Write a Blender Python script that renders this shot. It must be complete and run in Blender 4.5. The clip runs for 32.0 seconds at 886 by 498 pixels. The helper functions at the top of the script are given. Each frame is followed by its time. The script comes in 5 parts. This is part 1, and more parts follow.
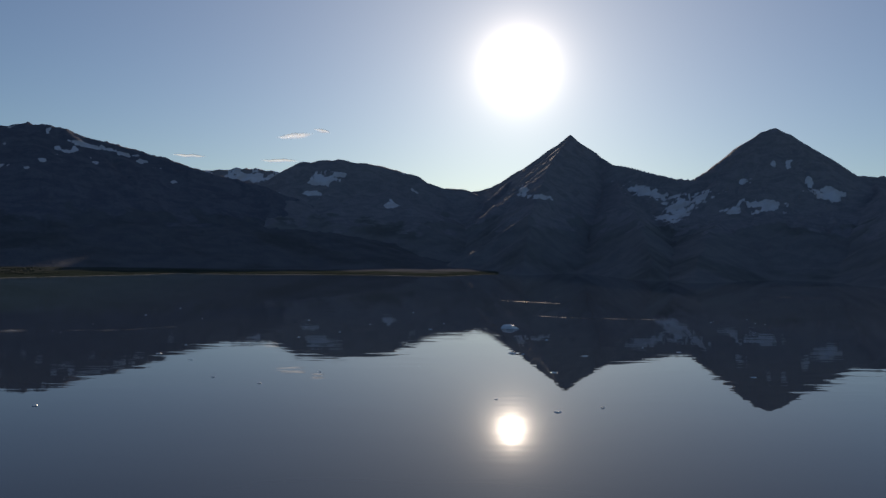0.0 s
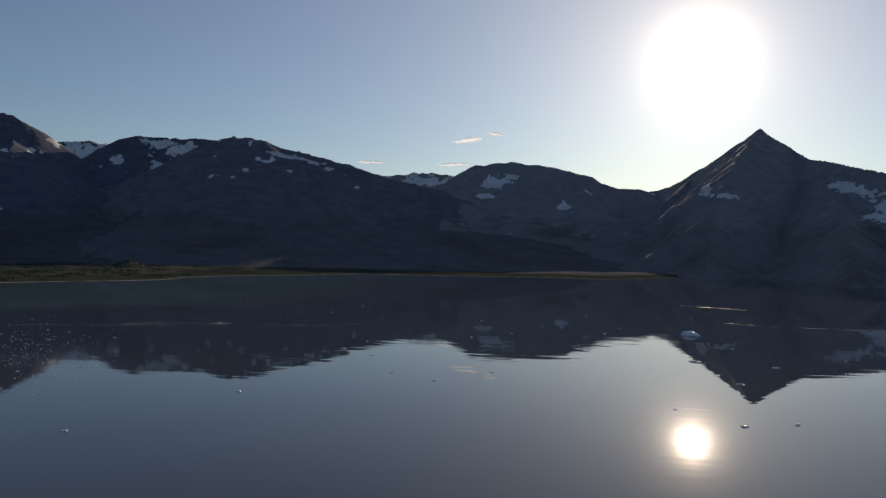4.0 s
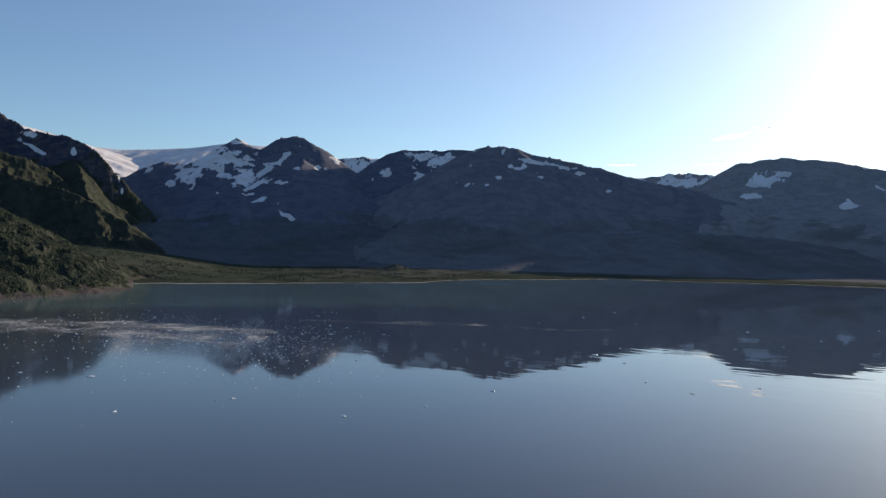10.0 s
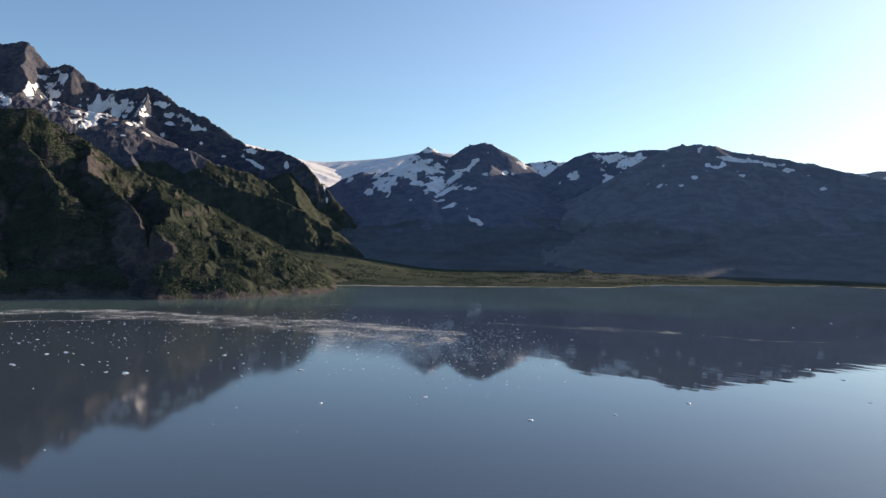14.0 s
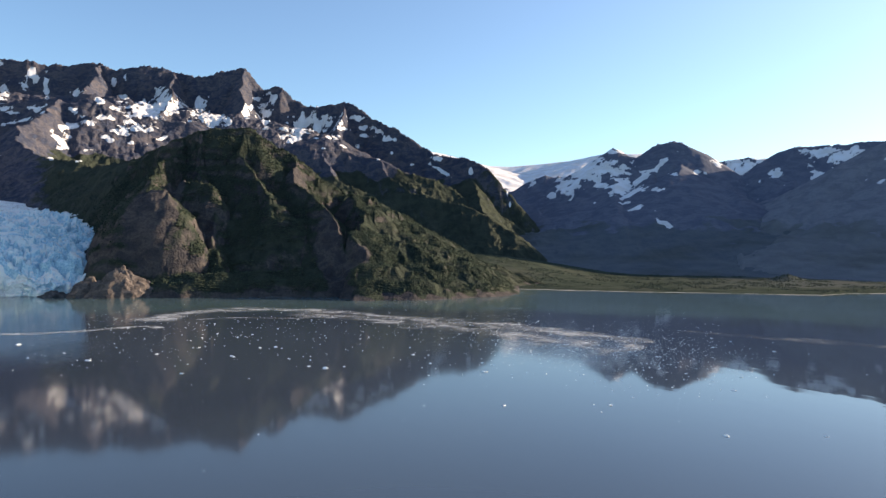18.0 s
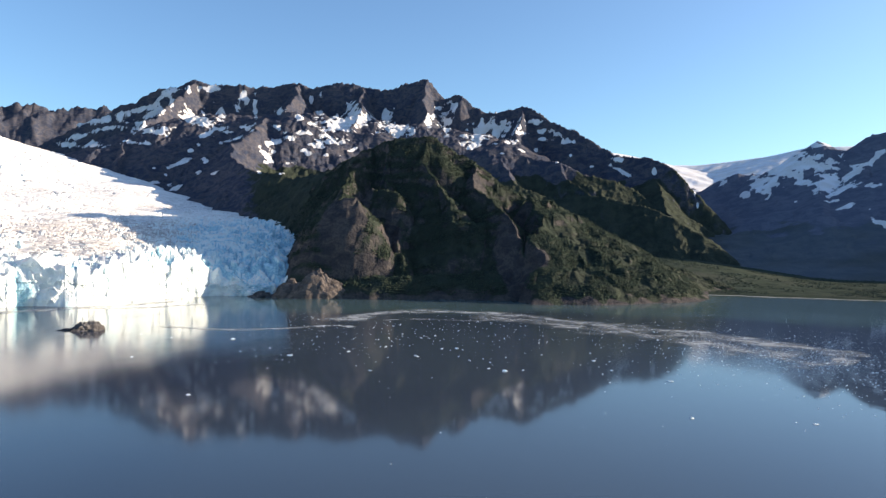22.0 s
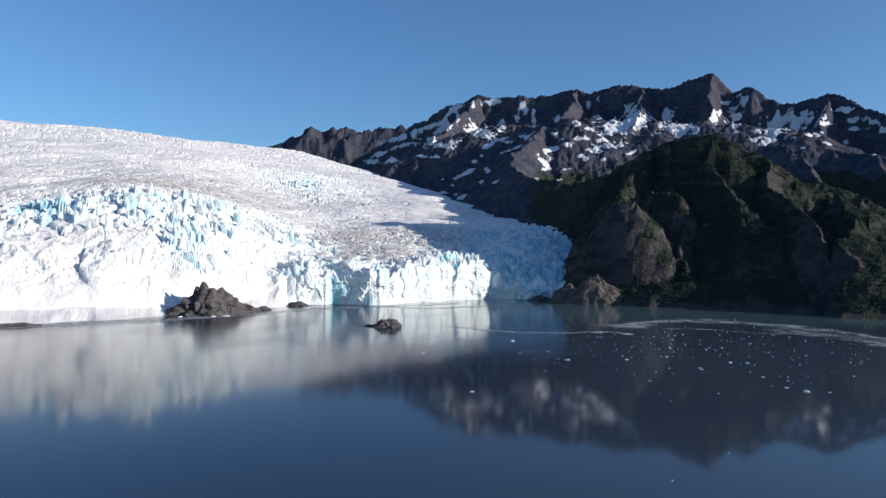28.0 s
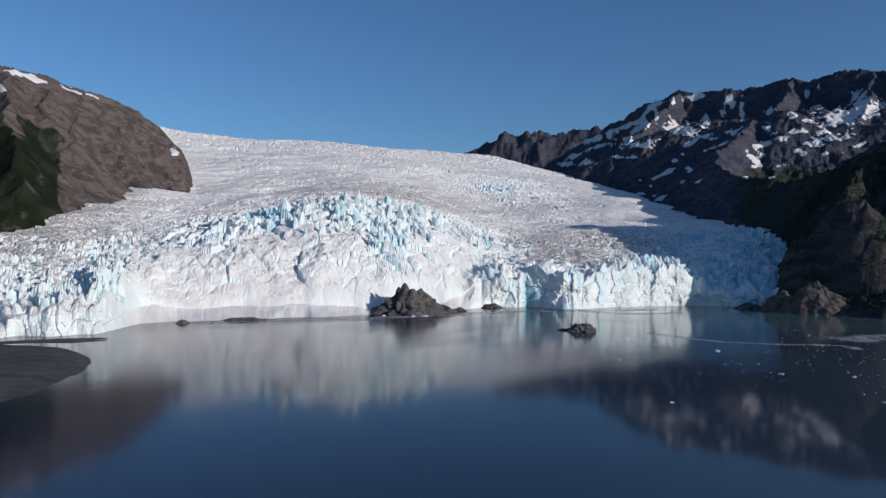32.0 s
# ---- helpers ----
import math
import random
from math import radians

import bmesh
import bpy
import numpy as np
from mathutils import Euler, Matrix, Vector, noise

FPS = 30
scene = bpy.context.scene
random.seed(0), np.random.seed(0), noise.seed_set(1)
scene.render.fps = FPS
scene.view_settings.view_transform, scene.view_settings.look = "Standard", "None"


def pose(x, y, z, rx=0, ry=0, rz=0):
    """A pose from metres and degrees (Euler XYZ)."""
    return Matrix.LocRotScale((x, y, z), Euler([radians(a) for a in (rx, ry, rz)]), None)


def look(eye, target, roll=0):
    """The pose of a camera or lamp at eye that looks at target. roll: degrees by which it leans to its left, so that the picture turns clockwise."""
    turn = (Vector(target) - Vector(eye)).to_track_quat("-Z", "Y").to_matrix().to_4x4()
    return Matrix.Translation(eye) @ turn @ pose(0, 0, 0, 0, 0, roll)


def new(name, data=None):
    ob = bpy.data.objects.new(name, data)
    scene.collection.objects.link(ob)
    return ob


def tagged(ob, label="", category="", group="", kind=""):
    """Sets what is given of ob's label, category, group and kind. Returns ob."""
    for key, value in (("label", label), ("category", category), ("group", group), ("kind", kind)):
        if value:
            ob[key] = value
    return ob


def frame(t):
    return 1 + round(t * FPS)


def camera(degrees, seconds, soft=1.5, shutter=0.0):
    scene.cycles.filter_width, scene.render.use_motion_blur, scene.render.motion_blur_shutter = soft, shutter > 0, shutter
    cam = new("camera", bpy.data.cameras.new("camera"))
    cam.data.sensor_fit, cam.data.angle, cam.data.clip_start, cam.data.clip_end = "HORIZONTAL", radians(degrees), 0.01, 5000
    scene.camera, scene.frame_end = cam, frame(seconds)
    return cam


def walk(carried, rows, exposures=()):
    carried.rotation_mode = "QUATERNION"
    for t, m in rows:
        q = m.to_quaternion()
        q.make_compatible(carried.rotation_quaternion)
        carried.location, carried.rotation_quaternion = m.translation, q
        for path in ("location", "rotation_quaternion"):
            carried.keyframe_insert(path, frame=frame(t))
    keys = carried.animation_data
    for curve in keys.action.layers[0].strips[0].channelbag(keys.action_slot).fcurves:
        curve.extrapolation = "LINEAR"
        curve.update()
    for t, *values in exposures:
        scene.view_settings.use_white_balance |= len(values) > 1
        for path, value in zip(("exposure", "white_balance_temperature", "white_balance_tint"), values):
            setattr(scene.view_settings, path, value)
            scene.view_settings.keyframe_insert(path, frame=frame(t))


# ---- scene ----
# A drone hovers over a glacier lake and turns on the spot.
EYE = (0.0, 0.0, 60.0)
PATH = [
    (0, -4.44, -0.14, -1.15),
    (0.5, -2.60, -0.16, -1.17),
    (1, -0.65, -0.18, -1.19),
    (1.5, 1.34, -0.20, -1.21),
    (2, 3.17, -0.22, -1.23),
    (2.5, 4.91, -0.24, -1.24),
    (3, 6.49, -0.25, -1.24),
    (3.5, 8.01, -0.26, -1.24),
    (5.5, 13.99, -0.27, -1.14),
    (6, 15.41, -0.27, -1.12),
    (6.5, 16.75, -0.27, -1.10),
    (7, 18.23, -0.27, -1.10),
    (7.5, 20.14, -0.27, -1.09),
    (8, 22.10, -0.28, -1.09),
    (8.5, 24.05, -0.28, -1.07),
    (9, 25.99, -0.28, -1.06),
    (9.5, 27.88, -0.27, -1.04),
    (10, 29.75, -0.27, -1.03),
    (10.5, 31.65, -0.26, -1.01),
    (11, 33.54, -0.26, -1.00),
    (11.5, 35.43, -0.25, -0.99),
    (12, 37.33, -0.23, -0.98),
    (12.5, 39.23, -0.22, -0.96),
    (13, 41.13, -0.21, -0.92),
    (13.5, 43.04, -0.19, -0.88),
    (14, 44.91, -0.18, -0.85),
    (14.5, 46.79, -0.17, -0.84),
    (16.5, 54.16, -0.11, -0.75),
    (17, 55.96, -0.10, -0.74),
    (17.5, 57.83, -0.08, -0.73),
    (18, 59.72, -0.06, -0.72),
    (18.5, 61.60, -0.03, -0.72),
    (19, 63.41, -0.00, -0.71),
    (19.5, 65.19, 0.01, -0.69),
    (20, 66.92, 0.02, -0.64),
    (20.5, 68.63, 0.03, -0.59),
    (21, 70.37, 0.05, -0.55),
    (21.5, 72.26, 0.07, -0.53),
    (22, 74.20, 0.09, -0.54),
    (22.5, 76.09, 0.12, -0.56),
    (23, 78.02, 0.14, -0.56),
    (23.5, 79.94, 0.15, -0.54),
    (24, 81.91, 0.16, -0.51),
    (24.5, 83.92, 0.18, -0.49),
    (25, 85.88, 0.19, -0.49),
    (25.5, 87.80, 0.20, -0.50),
    (27.5, 94.69, 0.29, -0.61),
    (28, 96.49, 0.30, -0.62),
    (28.5, 98.29, 0.32, -0.64),
    (29, 100.11, 0.34, -0.65),
    (29.5, 101.95, 0.36, -0.67),
    (30, 103.95, 0.37, -0.70),
    (30.5, 106.05, 0.38, -0.73),
    (31, 108.17, 0.38, -0.76),
    (31.5, 110.22, 0.38, -0.78),
    (32, 112.16, 0.37, -0.80),
]
EXPOSURES = [(0, -0.8, 8200, 18), (1, -0.8, 9000, 19), (2, -0.72, 9800, 20), (3.5, -0.66, 9600, 20), (5.5, -0.26, 8700, 20), (6, -0.2, 8600, 20), (9, 0.25, 8500, 16),
             (13, 0.70, 9200, 16), (19, 1.28, 9250, 15), (21, 1.2, 8650, 13), (23, 0.98, 7850, 11), (25.5, 0.59, 7100, 10), (28, 0.17, 6650, 11), (32, -0.43, 6500, 12)]
cam = camera(64.4, 32.0, soft=1.4)
walk(cam, [(t, pose(*EYE, 90 + pitch, roll, yaw)) for t, yaw, pitch, roll in PATH], EXPOSURES)

# ---- sky and sun ----
SUN_BEARING, SUN_HEIGHT = -10.3, 14.4
sun_way = Vector((-math.sin(radians(SUN_BEARING)) * math.cos(radians(SUN_HEIGHT)),
                  math.cos(radians(SUN_BEARING)) * math.cos(radians(SUN_HEIGHT)),
                  math.sin(radians(SUN_HEIGHT))))
SKY_STRENGTH = 0.10
SUN_STRENGTH = 5.0


def build_sky():
    world = bpy.data.worlds.new("sky")
    scene.world = world
    world.use_nodes = True
    nt = world.node_tree
    nt.nodes.clear()
    n, l = nt.nodes.new, nt.links.new
    out, back = n("ShaderNodeOutputWorld"), n("ShaderNodeBackground")
    sky = n("ShaderNodeTexSky")
    sky.sky_type, sky.sun_disc = "NISHITA", False
    sky.sun_elevation, sky.sun_rotation = radians(SUN_HEIGHT), radians(-SUN_BEARING)
    sky.altitude, sky.air_density, sky.dust_density, sky.ozone_density = 50, 1.0, 0.15, 2.5
    # the sun's disc and the bright air round it: radiance falls with the square of the angle
    co, dot = n("ShaderNodeTexCoord"), n("ShaderNodeVectorMath")
    dot.operation = "DOT_PRODUCT"
    dot.inputs[1].default_value = sun_way
    l(co.outputs["Generated"], dot.inputs[0])

    def calc(op, a, b):
        m = n("ShaderNodeMath")
        m.operation = op
        for i, v in enumerate((a, b)):
            if isinstance(v, (int, float)):
                m.inputs[i].default_value = v
            elif v is not None:
                l(v, m.inputs[i])
        return m.outputs[0]
    angle = calc("MULTIPLY", calc("ARCCOSINE", calc("MINIMUM", dot.outputs["Value"], 1.0), None), 180 / math.pi)
    square = calc("ADD", calc("POWER", angle, 2.3), 0.25)
    glow = calc("DIVIDE", 11.0, square)
    # hazy air: a wide pale glow that fades away from the sun
    haze = calc("MULTIPLY", calc("EXPONENT", calc("MULTIPLY", angle, -1 / 18.5), None), 0.56)
    wide = n("ShaderNodeVectorMath")
    wide.operation = "SCALE"
    wide.inputs[0].default_value = (0.91, 0.92, 0.87)
    l(haze, wide.inputs["Scale"])
    tint = n("ShaderNodeVectorMath")
    tint.operation = "SCALE"
    tint.inputs[0].default_value = (1.0, 0.98, 0.94)
    l(glow, tint.inputs["Scale"])
    scale = n("ShaderNodeVectorMath")
    scale.operation = "MULTIPLY"
    scale.inputs[1].default_value = tuple(SKY_STRENGTH * k for k in (0.66, 0.98, 1.34))
    l(sky.outputs[0], scale.inputs[0])
    add = n("ShaderNodeVectorMath")
    l(scale.outputs[0], add.inputs[0])
    l(tint.outputs[0], add.inputs[1])
    both = n("ShaderNodeVectorMath")
    l(add.outputs[0], both.inputs[0])
    l(wide.outputs[0], both.inputs[1])
    l(both.outputs[0], back.inputs["Color"])
    back.inputs["Strength"].default_value = 1.0
    l(back.outputs[0], out.inputs[0])
    lamp = bpy.data.lights.new("sun", "SUN")
    lamp.energy, lamp.angle, lamp.color = SUN_STRENGTH, radians(0.5), (1.0, 0.93, 0.84)
    ob = new("sun", lamp)
    ob.matrix_world = look(sun_way * 400, (0, 0, 0))


build_sky()


# ---- materials ----
class Nodes:
    """Short hand for a node material."""

    def __init__(self, name):
        self.mat = bpy.data.materials.new(name)
        self.mat.use_nodes = True
        self.nt = self.mat.node_tree
        self.bsdf = self.nt.nodes["Principled BSDF"]
        self.out = self.nt.nodes["Material Output"]
        geo = self.nt.nodes.new("ShaderNodeNewGeometry")
        self.pos, self.nor, self.island = geo.outputs["Position"], geo.outputs["Normal"], geo.outputs["Random Per Island"]

    def put(self, socket, v):
        if isinstance(v, bpy.types.NodeSocket):
            self.nt.links.new(v, socket)
        elif v is not None:
            socket.default_value = v

    def math(self, op, a, b=None, c=None, clamp=False):
        m = self.nt.nodes.new("ShaderNodeMath")
        m.operation, m.use_clamp = op, clamp
        for s, v in zip(m.inputs, (a, b, c)):
            self.put(s, v)
        return m.outputs[0]

    def vec(self, op, a, b):
        m = self.nt.nodes.new("ShaderNodeVectorMath")
        m.operation = op
        self.put(m.inputs[0], a)
        self.put(m.inputs[1], b)
        return m.outputs[0]

    def noise(self, size, detail=5.0, rough=0.55, at=None, stretch=(1, 1, 1), warp=0.0):
        m = self.nt.nodes.new("ShaderNodeTexNoise")
        v = self.vec("MULTIPLY", at or self.pos, tuple(a / size for a in stretch))
        self.nt.links.new(v, m.inputs["Vector"])
        m.inputs["Scale"].default_value, m.inputs["Detail"].default_value = 1.0, detail
        m.inputs["Roughness"].default_value, m.inputs["Distortion"].default_value = rough, warp
        return m.outputs["Fac"]

    def step(self, v, lo, hi):
        m = self.nt.nodes.new("ShaderNodeMapRange")
        m.interpolation_type = "SMOOTHSTEP"
        self.put(m.inputs["Value"], v)
        if lo > hi:
            m.inputs["To Min"].default_value, m.inputs["To Max"].default_value, lo, hi = 1.0, 0.0, hi, lo
        m.inputs["From Min"].default_value, m.inputs["From Max"].default_value = lo, hi
        return m.outputs["Result"]

    def mix(self, f, a, b):
        m = self.nt.nodes.new("ShaderNodeMix")
        m.data_type = "RGBA"
        self.put(m.inputs[0], f)
        for s, v in ((m.inputs[6], a), (m.inputs[7], b)):
            self.put(s, (*v, 1) if isinstance(v, tuple) else v)
        return m.outputs[2]

    def attr(self, name):
        m = self.nt.nodes.new("ShaderNodeAttribute")
        m.attribute_name = name
        return m.outputs["Fac"]

    def part_of(self, v, i):
        m = self.nt.nodes.new("ShaderNodeSeparateXYZ")
        self.nt.links.new(v, m.inputs[0])
        return m.outputs[i]

    def bump(self, height, distance, strength=1.0, under=None):
        m = self.nt.nodes.new("ShaderNodeBump")
        m.inputs["Strength"].default_value = strength
        self.put(m.inputs["Distance"], distance)
        self.put(m.inputs["Height"], height)
        self.put(m.inputs["Normal"], under)
        return m.outputs[0]

    def done(self, color, rough, normal=None, **more):
        self.put(self.bsdf.inputs["Base Color"], (*color, 1) if isinstance(color, tuple) else color)
        self.put(self.bsdf.inputs["Roughness"], rough)
        self.put(self.bsdf.inputs["Normal"], normal)
        for k, v in more.items():
            self.put(self.bsdf.inputs[k.replace("_", " ")], v)
        return self.mat


def terrain_material(name, rock_a, rock_b, green_a, green_b, grain=1.0, relief=1.0):
    """Bare rock, scrub on the gentler ground where 'veg' says so, old snow where 'snow' says so."""
    m = Nodes(name)
    big, mid, fine = m.noise(90 * grain, 4), m.noise(22 * grain, 5), m.noise(4 * grain, 4)
    strata = m.noise(30 * grain, 4, stretch=(1, 1, 1.6), warp=1.2)
    up = m.part_of(m.nor, 2)
    rock = m.mix(m.step(strata, 0.35, 0.65), rock_a, rock_b)
    rock = m.mix(m.math("MULTIPLY", m.step(fine, 0.4, 0.75), 0.5 * min(1.0, relief + 0.1)), rock, tuple(c * 0.55 for c in rock_a))
    green = m.mix(m.step(mid, 0.35, 0.65), green_a, green_b)
    green = m.mix(m.math("MULTIPLY", m.step(big, 0.45, 0.7), 0.45), green, (0.053, 0.057, 0.044))
    veg = m.math("ADD", m.attr("veg"), m.math("MULTIPLY", m.math("SUBTRACT", mid, 0.5), 1.1))
    veg = m.math("MULTIPLY", m.step(veg, 0.4, 0.6), m.step(m.math("ADD", up, m.math("MULTIPLY", fine, 0.25)), 0.55, 0.75))
    ground = m.mix(veg, rock, green)
    snow = m.math("ADD", m.attr("snow"), m.math("MULTIPLY", m.math("SUBTRACT", mid, 0.5), 0.22))
    snow = m.step(m.math("ADD", snow, m.math("MULTIPLY", m.math("SUBTRACT", fine, 0.5), 0.18)), 0.50, 0.56)
    white = m.mix(m.step(big, 0.35, 0.7), (0.68, 0.69, 0.72), (0.58, 0.555, 0.54))
    color = m.mix(snow, ground, white)
    lumps = m.math("ADD", mid, m.math("MULTIPLY", fine, 0.6))
    normal = m.bump(m.math("MULTIPLY", lumps, m.math("SUBTRACT", 1.0, m.math("MULTIPLY", snow, 0.8))), 4.0 * grain * relief)
    return m.done(color, 0.95, normal, Specular_IOR_Level=0.04)


def ice_material():
    m = Nodes("glacier_ice")
    big, mid, fine = m.noise(140, 4, warp=0.6), m.noise(16, 5), m.noise(2.2, 4)
    bands = m.noise(60, 5, stretch=(1, 1, 6), warp=1.2)
    up = m.part_of(m.nor, 2)
    white = m.mix(m.step(mid, 0.3, 0.7), (0.63, 0.617, 0.612), (0.755, 0.74, 0.73))
    white = m.mix(m.math("MULTIPLY", m.step(up, 0.75, 0.35), 0.65), white, (0.66, 0.775, 0.80))
    blue = m.mix(m.step(fine, 0.3, 0.7), (0.21, 0.44, 0.56), (0.43, 0.66, 0.74))
    # blue ice; crevasse and hill shade is painted in, tops left whiter
    blue_shade = m.math("ADD", m.attr("blue"), m.math("MULTIPLY", m.math("SUBTRACT", mid, 0.5), 0.9))
    color = m.mix(m.step(m.math("MULTIPLY", blue_shade, m.math("MULTIPLY_ADD", m.step(up, 0.92, 0.5), 0.6, 0.6)), 0.35, 1.0), white, blue)
    # wind-blown dust in broad bands, and melted-out grit in rows with painted crevasse shade
    dirt_shade = m.math("MULTIPLY", m.step(m.math("ADD", m.math("ADD", bands, m.math("MULTIPLY", big, 0.5)), m.math("MULTIPLY", m.attr("dirt_shade"), 0.6)), 0.78, 1.2), m.step(up, 0.35, 0.8))
    dirt_shade = m.math("MULTIPLY", dirt_shade, m.math("MULTIPLY_ADD", m.step(fine, 0.3, 0.6), 0.6, 0.4))
    color = m.mix(m.math("MULTIPLY", dirt_shade, 0.6), color, (0.42, 0.37, 0.355))
    dashes = m.noise(5.0, 5, 0.7, stretch=(1.7, 0.6, 1), warp=0.5)
    debris_shade = m.math("MULTIPLY", m.step(m.math("ADD", dashes, m.math("MULTIPLY", m.attr("dirt_shade"), 0.09)), 0.54, 0.64), m.step(m.math("ADD", big, m.math("MULTIPLY", m.attr("dirt_shade"), 0.5)), 0.28, 0.62))
    color = m.mix(m.math("MULTIPLY", debris_shade, m.math("MULTIPLY", m.step(up, 0.3, 0.7), 0.72)), color, (0.22, 0.205, 0.20))
    chip = m.noise(6.5, 8, 0.72, stretch=(1, 1, 0.6), warp=0.6)
    normal = m.bump(m.math("ADD", m.math("ADD", m.math("MULTIPLY", mid, 0.6), m.math("MULTIPLY", fine, 0.3)), m.math("MULTIPLY", chip, 0.55)), m.math("MULTIPLY_ADD", m.step(up, 0.9, 0.5), 1.3, 0.4))
    return m.done(color, 0.6, normal, Specular_IOR_Level=0.25)


def floe_material():
    m = Nodes("floating_ice")
    a, b = m.noise(1.4, 4), m.noise(0.3, 3)
    color = m.mix(m.step(a, 0.35, 0.65), (0.62, 0.76, 0.84), (0.86, 0.89, 0.91))
    color = m.mix(m.math("MULTIPLY", m.step(b, 0.62, 0.8), 0.6), color, (0.32, 0.30, 0.28))
    return m.done(color, 0.35, m.bump(b, 0.08))


def water_material():
    """Silty melt water: a clear mirror over grey-blue depth, with faint long ripples."""
    m = Nodes("lake_water")
    calm = m.noise(160, 3, stretch=(1, 1.6, 1), warp=0.7)
    cloud = m.noise(260, 3, warp=0.5)
    # water colour runs from darker at low y to paler at high y
    clear = m.mix(m.step(cloud, 0.35, 0.65), (0.012, 0.017, 0.036), (0.019, 0.026, 0.044))
    pale_water = m.mix(m.step(cloud, 0.35, 0.65), (0.037, 0.053, 0.077), (0.049, 0.068, 0.090))
    color = m.mix(m.step(m.math("ADD", m.part_of(m.pos, 1), m.math("MULTIPLY", m.part_of(m.pos, 0), -0.25)), -150.0, 250.0), clear, pale_water)
    # siltier, greener water along the far shore
    flat = m.vec("MULTIPLY", m.pos, (1, 1, 0))
    far = m.nt.nodes.new("ShaderNodeVectorMath")
    far.operation = "LENGTH"
    m.nt.links.new(flat, far.inputs[0])
    reach = m.math("ADD", far.outputs["Value"], m.math("MULTIPLY", m.math("SUBTRACT", calm, 0.5), 160.0))
    silt = m.math("MULTIPLY", m.step(reach, 640.0, 730.0), m.math("MULTIPLY", m.step(m.part_of(m.pos, 0), -150.0, -450.0), m.step(m.part_of(m.pos, 1), -120.0, 30.0)))
    color = m.mix(silt, color, (0.068, 0.118, 0.128))
    wave = m.noise(9.0, 2, 0.4, stretch=(0.16, 1.0, 1.0), warp=0.3)
    small = m.noise(1.1, 2, 0.5, stretch=(0.6, 1.0, 1.0))
    height = m.math("MULTIPLY", m.math("ADD", wave, m.math("MULTIPLY", small, 0.03)), m.math("ADD", 0.35, m.step(calm, 0.4, 0.65)))
    east = m.step(m.math("ADD", m.part_of(m.pos, 0), m.math("MULTIPLY", m.part_of(m.pos, 1), 0.3)), -250.0, 120.0)
    swell = m.math("MULTIPLY_ADD", m.math("MULTIPLY", east, m.step(far.outputs["Value"], 250.0, 370.0)), 0.036, 0.018)
    paws = m.math("MULTIPLY", m.step(m.noise(130, 4, 0.55, stretch=(0.7, 1.5, 1), warp=0.8), 0.52, 0.66), m.math("MULTIPLY", m.step(far.outputs["Value"], 330.0, 450.0), m.step(m.part_of(m.pos, 0), -60.0, -260.0)))
    rough = m.math("MULTIPLY_ADD", m.step(m.math("ADD", m.part_of(m.pos, 0), m.part_of(m.pos, 1)), 250.0, -250.0), 0.050, 0.010)
    rough = m.math("MULTIPLY_ADD", m.step(m.part_of(m.pos, 1), 60.0, -220.0), 0.045, rough)
    rough = m.math("MULTIPLY_ADD", m.math("MULTIPLY", m.step(far.outputs["Value"], 300.0, 460.0), m.step(m.part_of(m.pos, 0), 0.0, -220.0)), 0.035, rough)
    return m.done(color, m.math("MULTIPLY_ADD", paws, 0.05, rough), m.bump(height, swell), IOR=1.333)


def foam_material():
    """Thin rafts of brash and bubbles, broken into specks, with open water between."""
    m = Nodes("brash_foam")
    specks, rafts = m.noise(2.2, 5, 0.8), m.noise(24, 4, stretch=(1, 1, 1), warp=1.0)
    cover = m.math("ADD", m.math("ADD", m.math("MULTIPLY", specks, 0.55), m.math("MULTIPLY", rafts, 0.75)), m.math("MULTIPLY", m.attr("cover"), 0.5))
    cover = m.step(cover, 0.70, 1.12)
    clear = m.nt.nodes.new("ShaderNodeBsdfTransparent")
    blend = m.nt.nodes.new("ShaderNodeMixShader")
    mat = m.done(m.mix(m.step(specks, 0.4, 0.7), (0.34, 0.36, 0.37), (0.62, 0.66, 0.68)), 0.6)
    m.put(blend.inputs[0], m.math("MULTIPLY", cover, 0.78))
    m.nt.links.new(clear.outputs[0], blend.inputs[1])
    m.nt.links.new(m.bsdf.outputs[0], blend.inputs[2])
    m.nt.links.new(blend.outputs[0], m.out.inputs["Surface"])
    return mat


def cloud_material():
    m = Nodes("thin_cloud")
    puff = m.noise(70, 5, 0.6, stretch=(1, 1, 2.5), warp=0.6)
    clear = m.nt.nodes.new("ShaderNodeBsdfTransparent")
    blend = m.nt.nodes.new("ShaderNodeMixShader")
    thin = m.nt.nodes.new("ShaderNodeBsdfTranslucent")
    thin.inputs[0].default_value = (0.80, 0.87, 0.96, 1)
    m.put(blend.inputs[0], m.math("MULTIPLY", m.step(m.math("ADD", m.math("MULTIPLY", m.math("SUBTRACT", puff, 0.5), 1.1), m.attr("cover")), 0.2, 0.95), 0.7))
    m.nt.links.new(clear.outputs[0], blend.inputs[1])
    m.nt.links.new(thin.outputs[0], blend.inputs[2])
    m.nt.links.new(blend.outputs[0], m.out.inputs["Surface"])
    return m.mat


def leaf_material():
    m = Nodes("alder_scrub")
    a = m.noise(7, 4)
    tone = m.mix(m.island, (0.025, 0.037, 0.028), (0.043, 0.060, 0.042))
    color = m.mix(m.math("MULTIPLY", m.step(a, 0.45, 0.7), 0.5), tone, (0.042, 0.050, 0.034))
    return m.done(color, 0.9, None, Specular_IOR_Level=0.05)


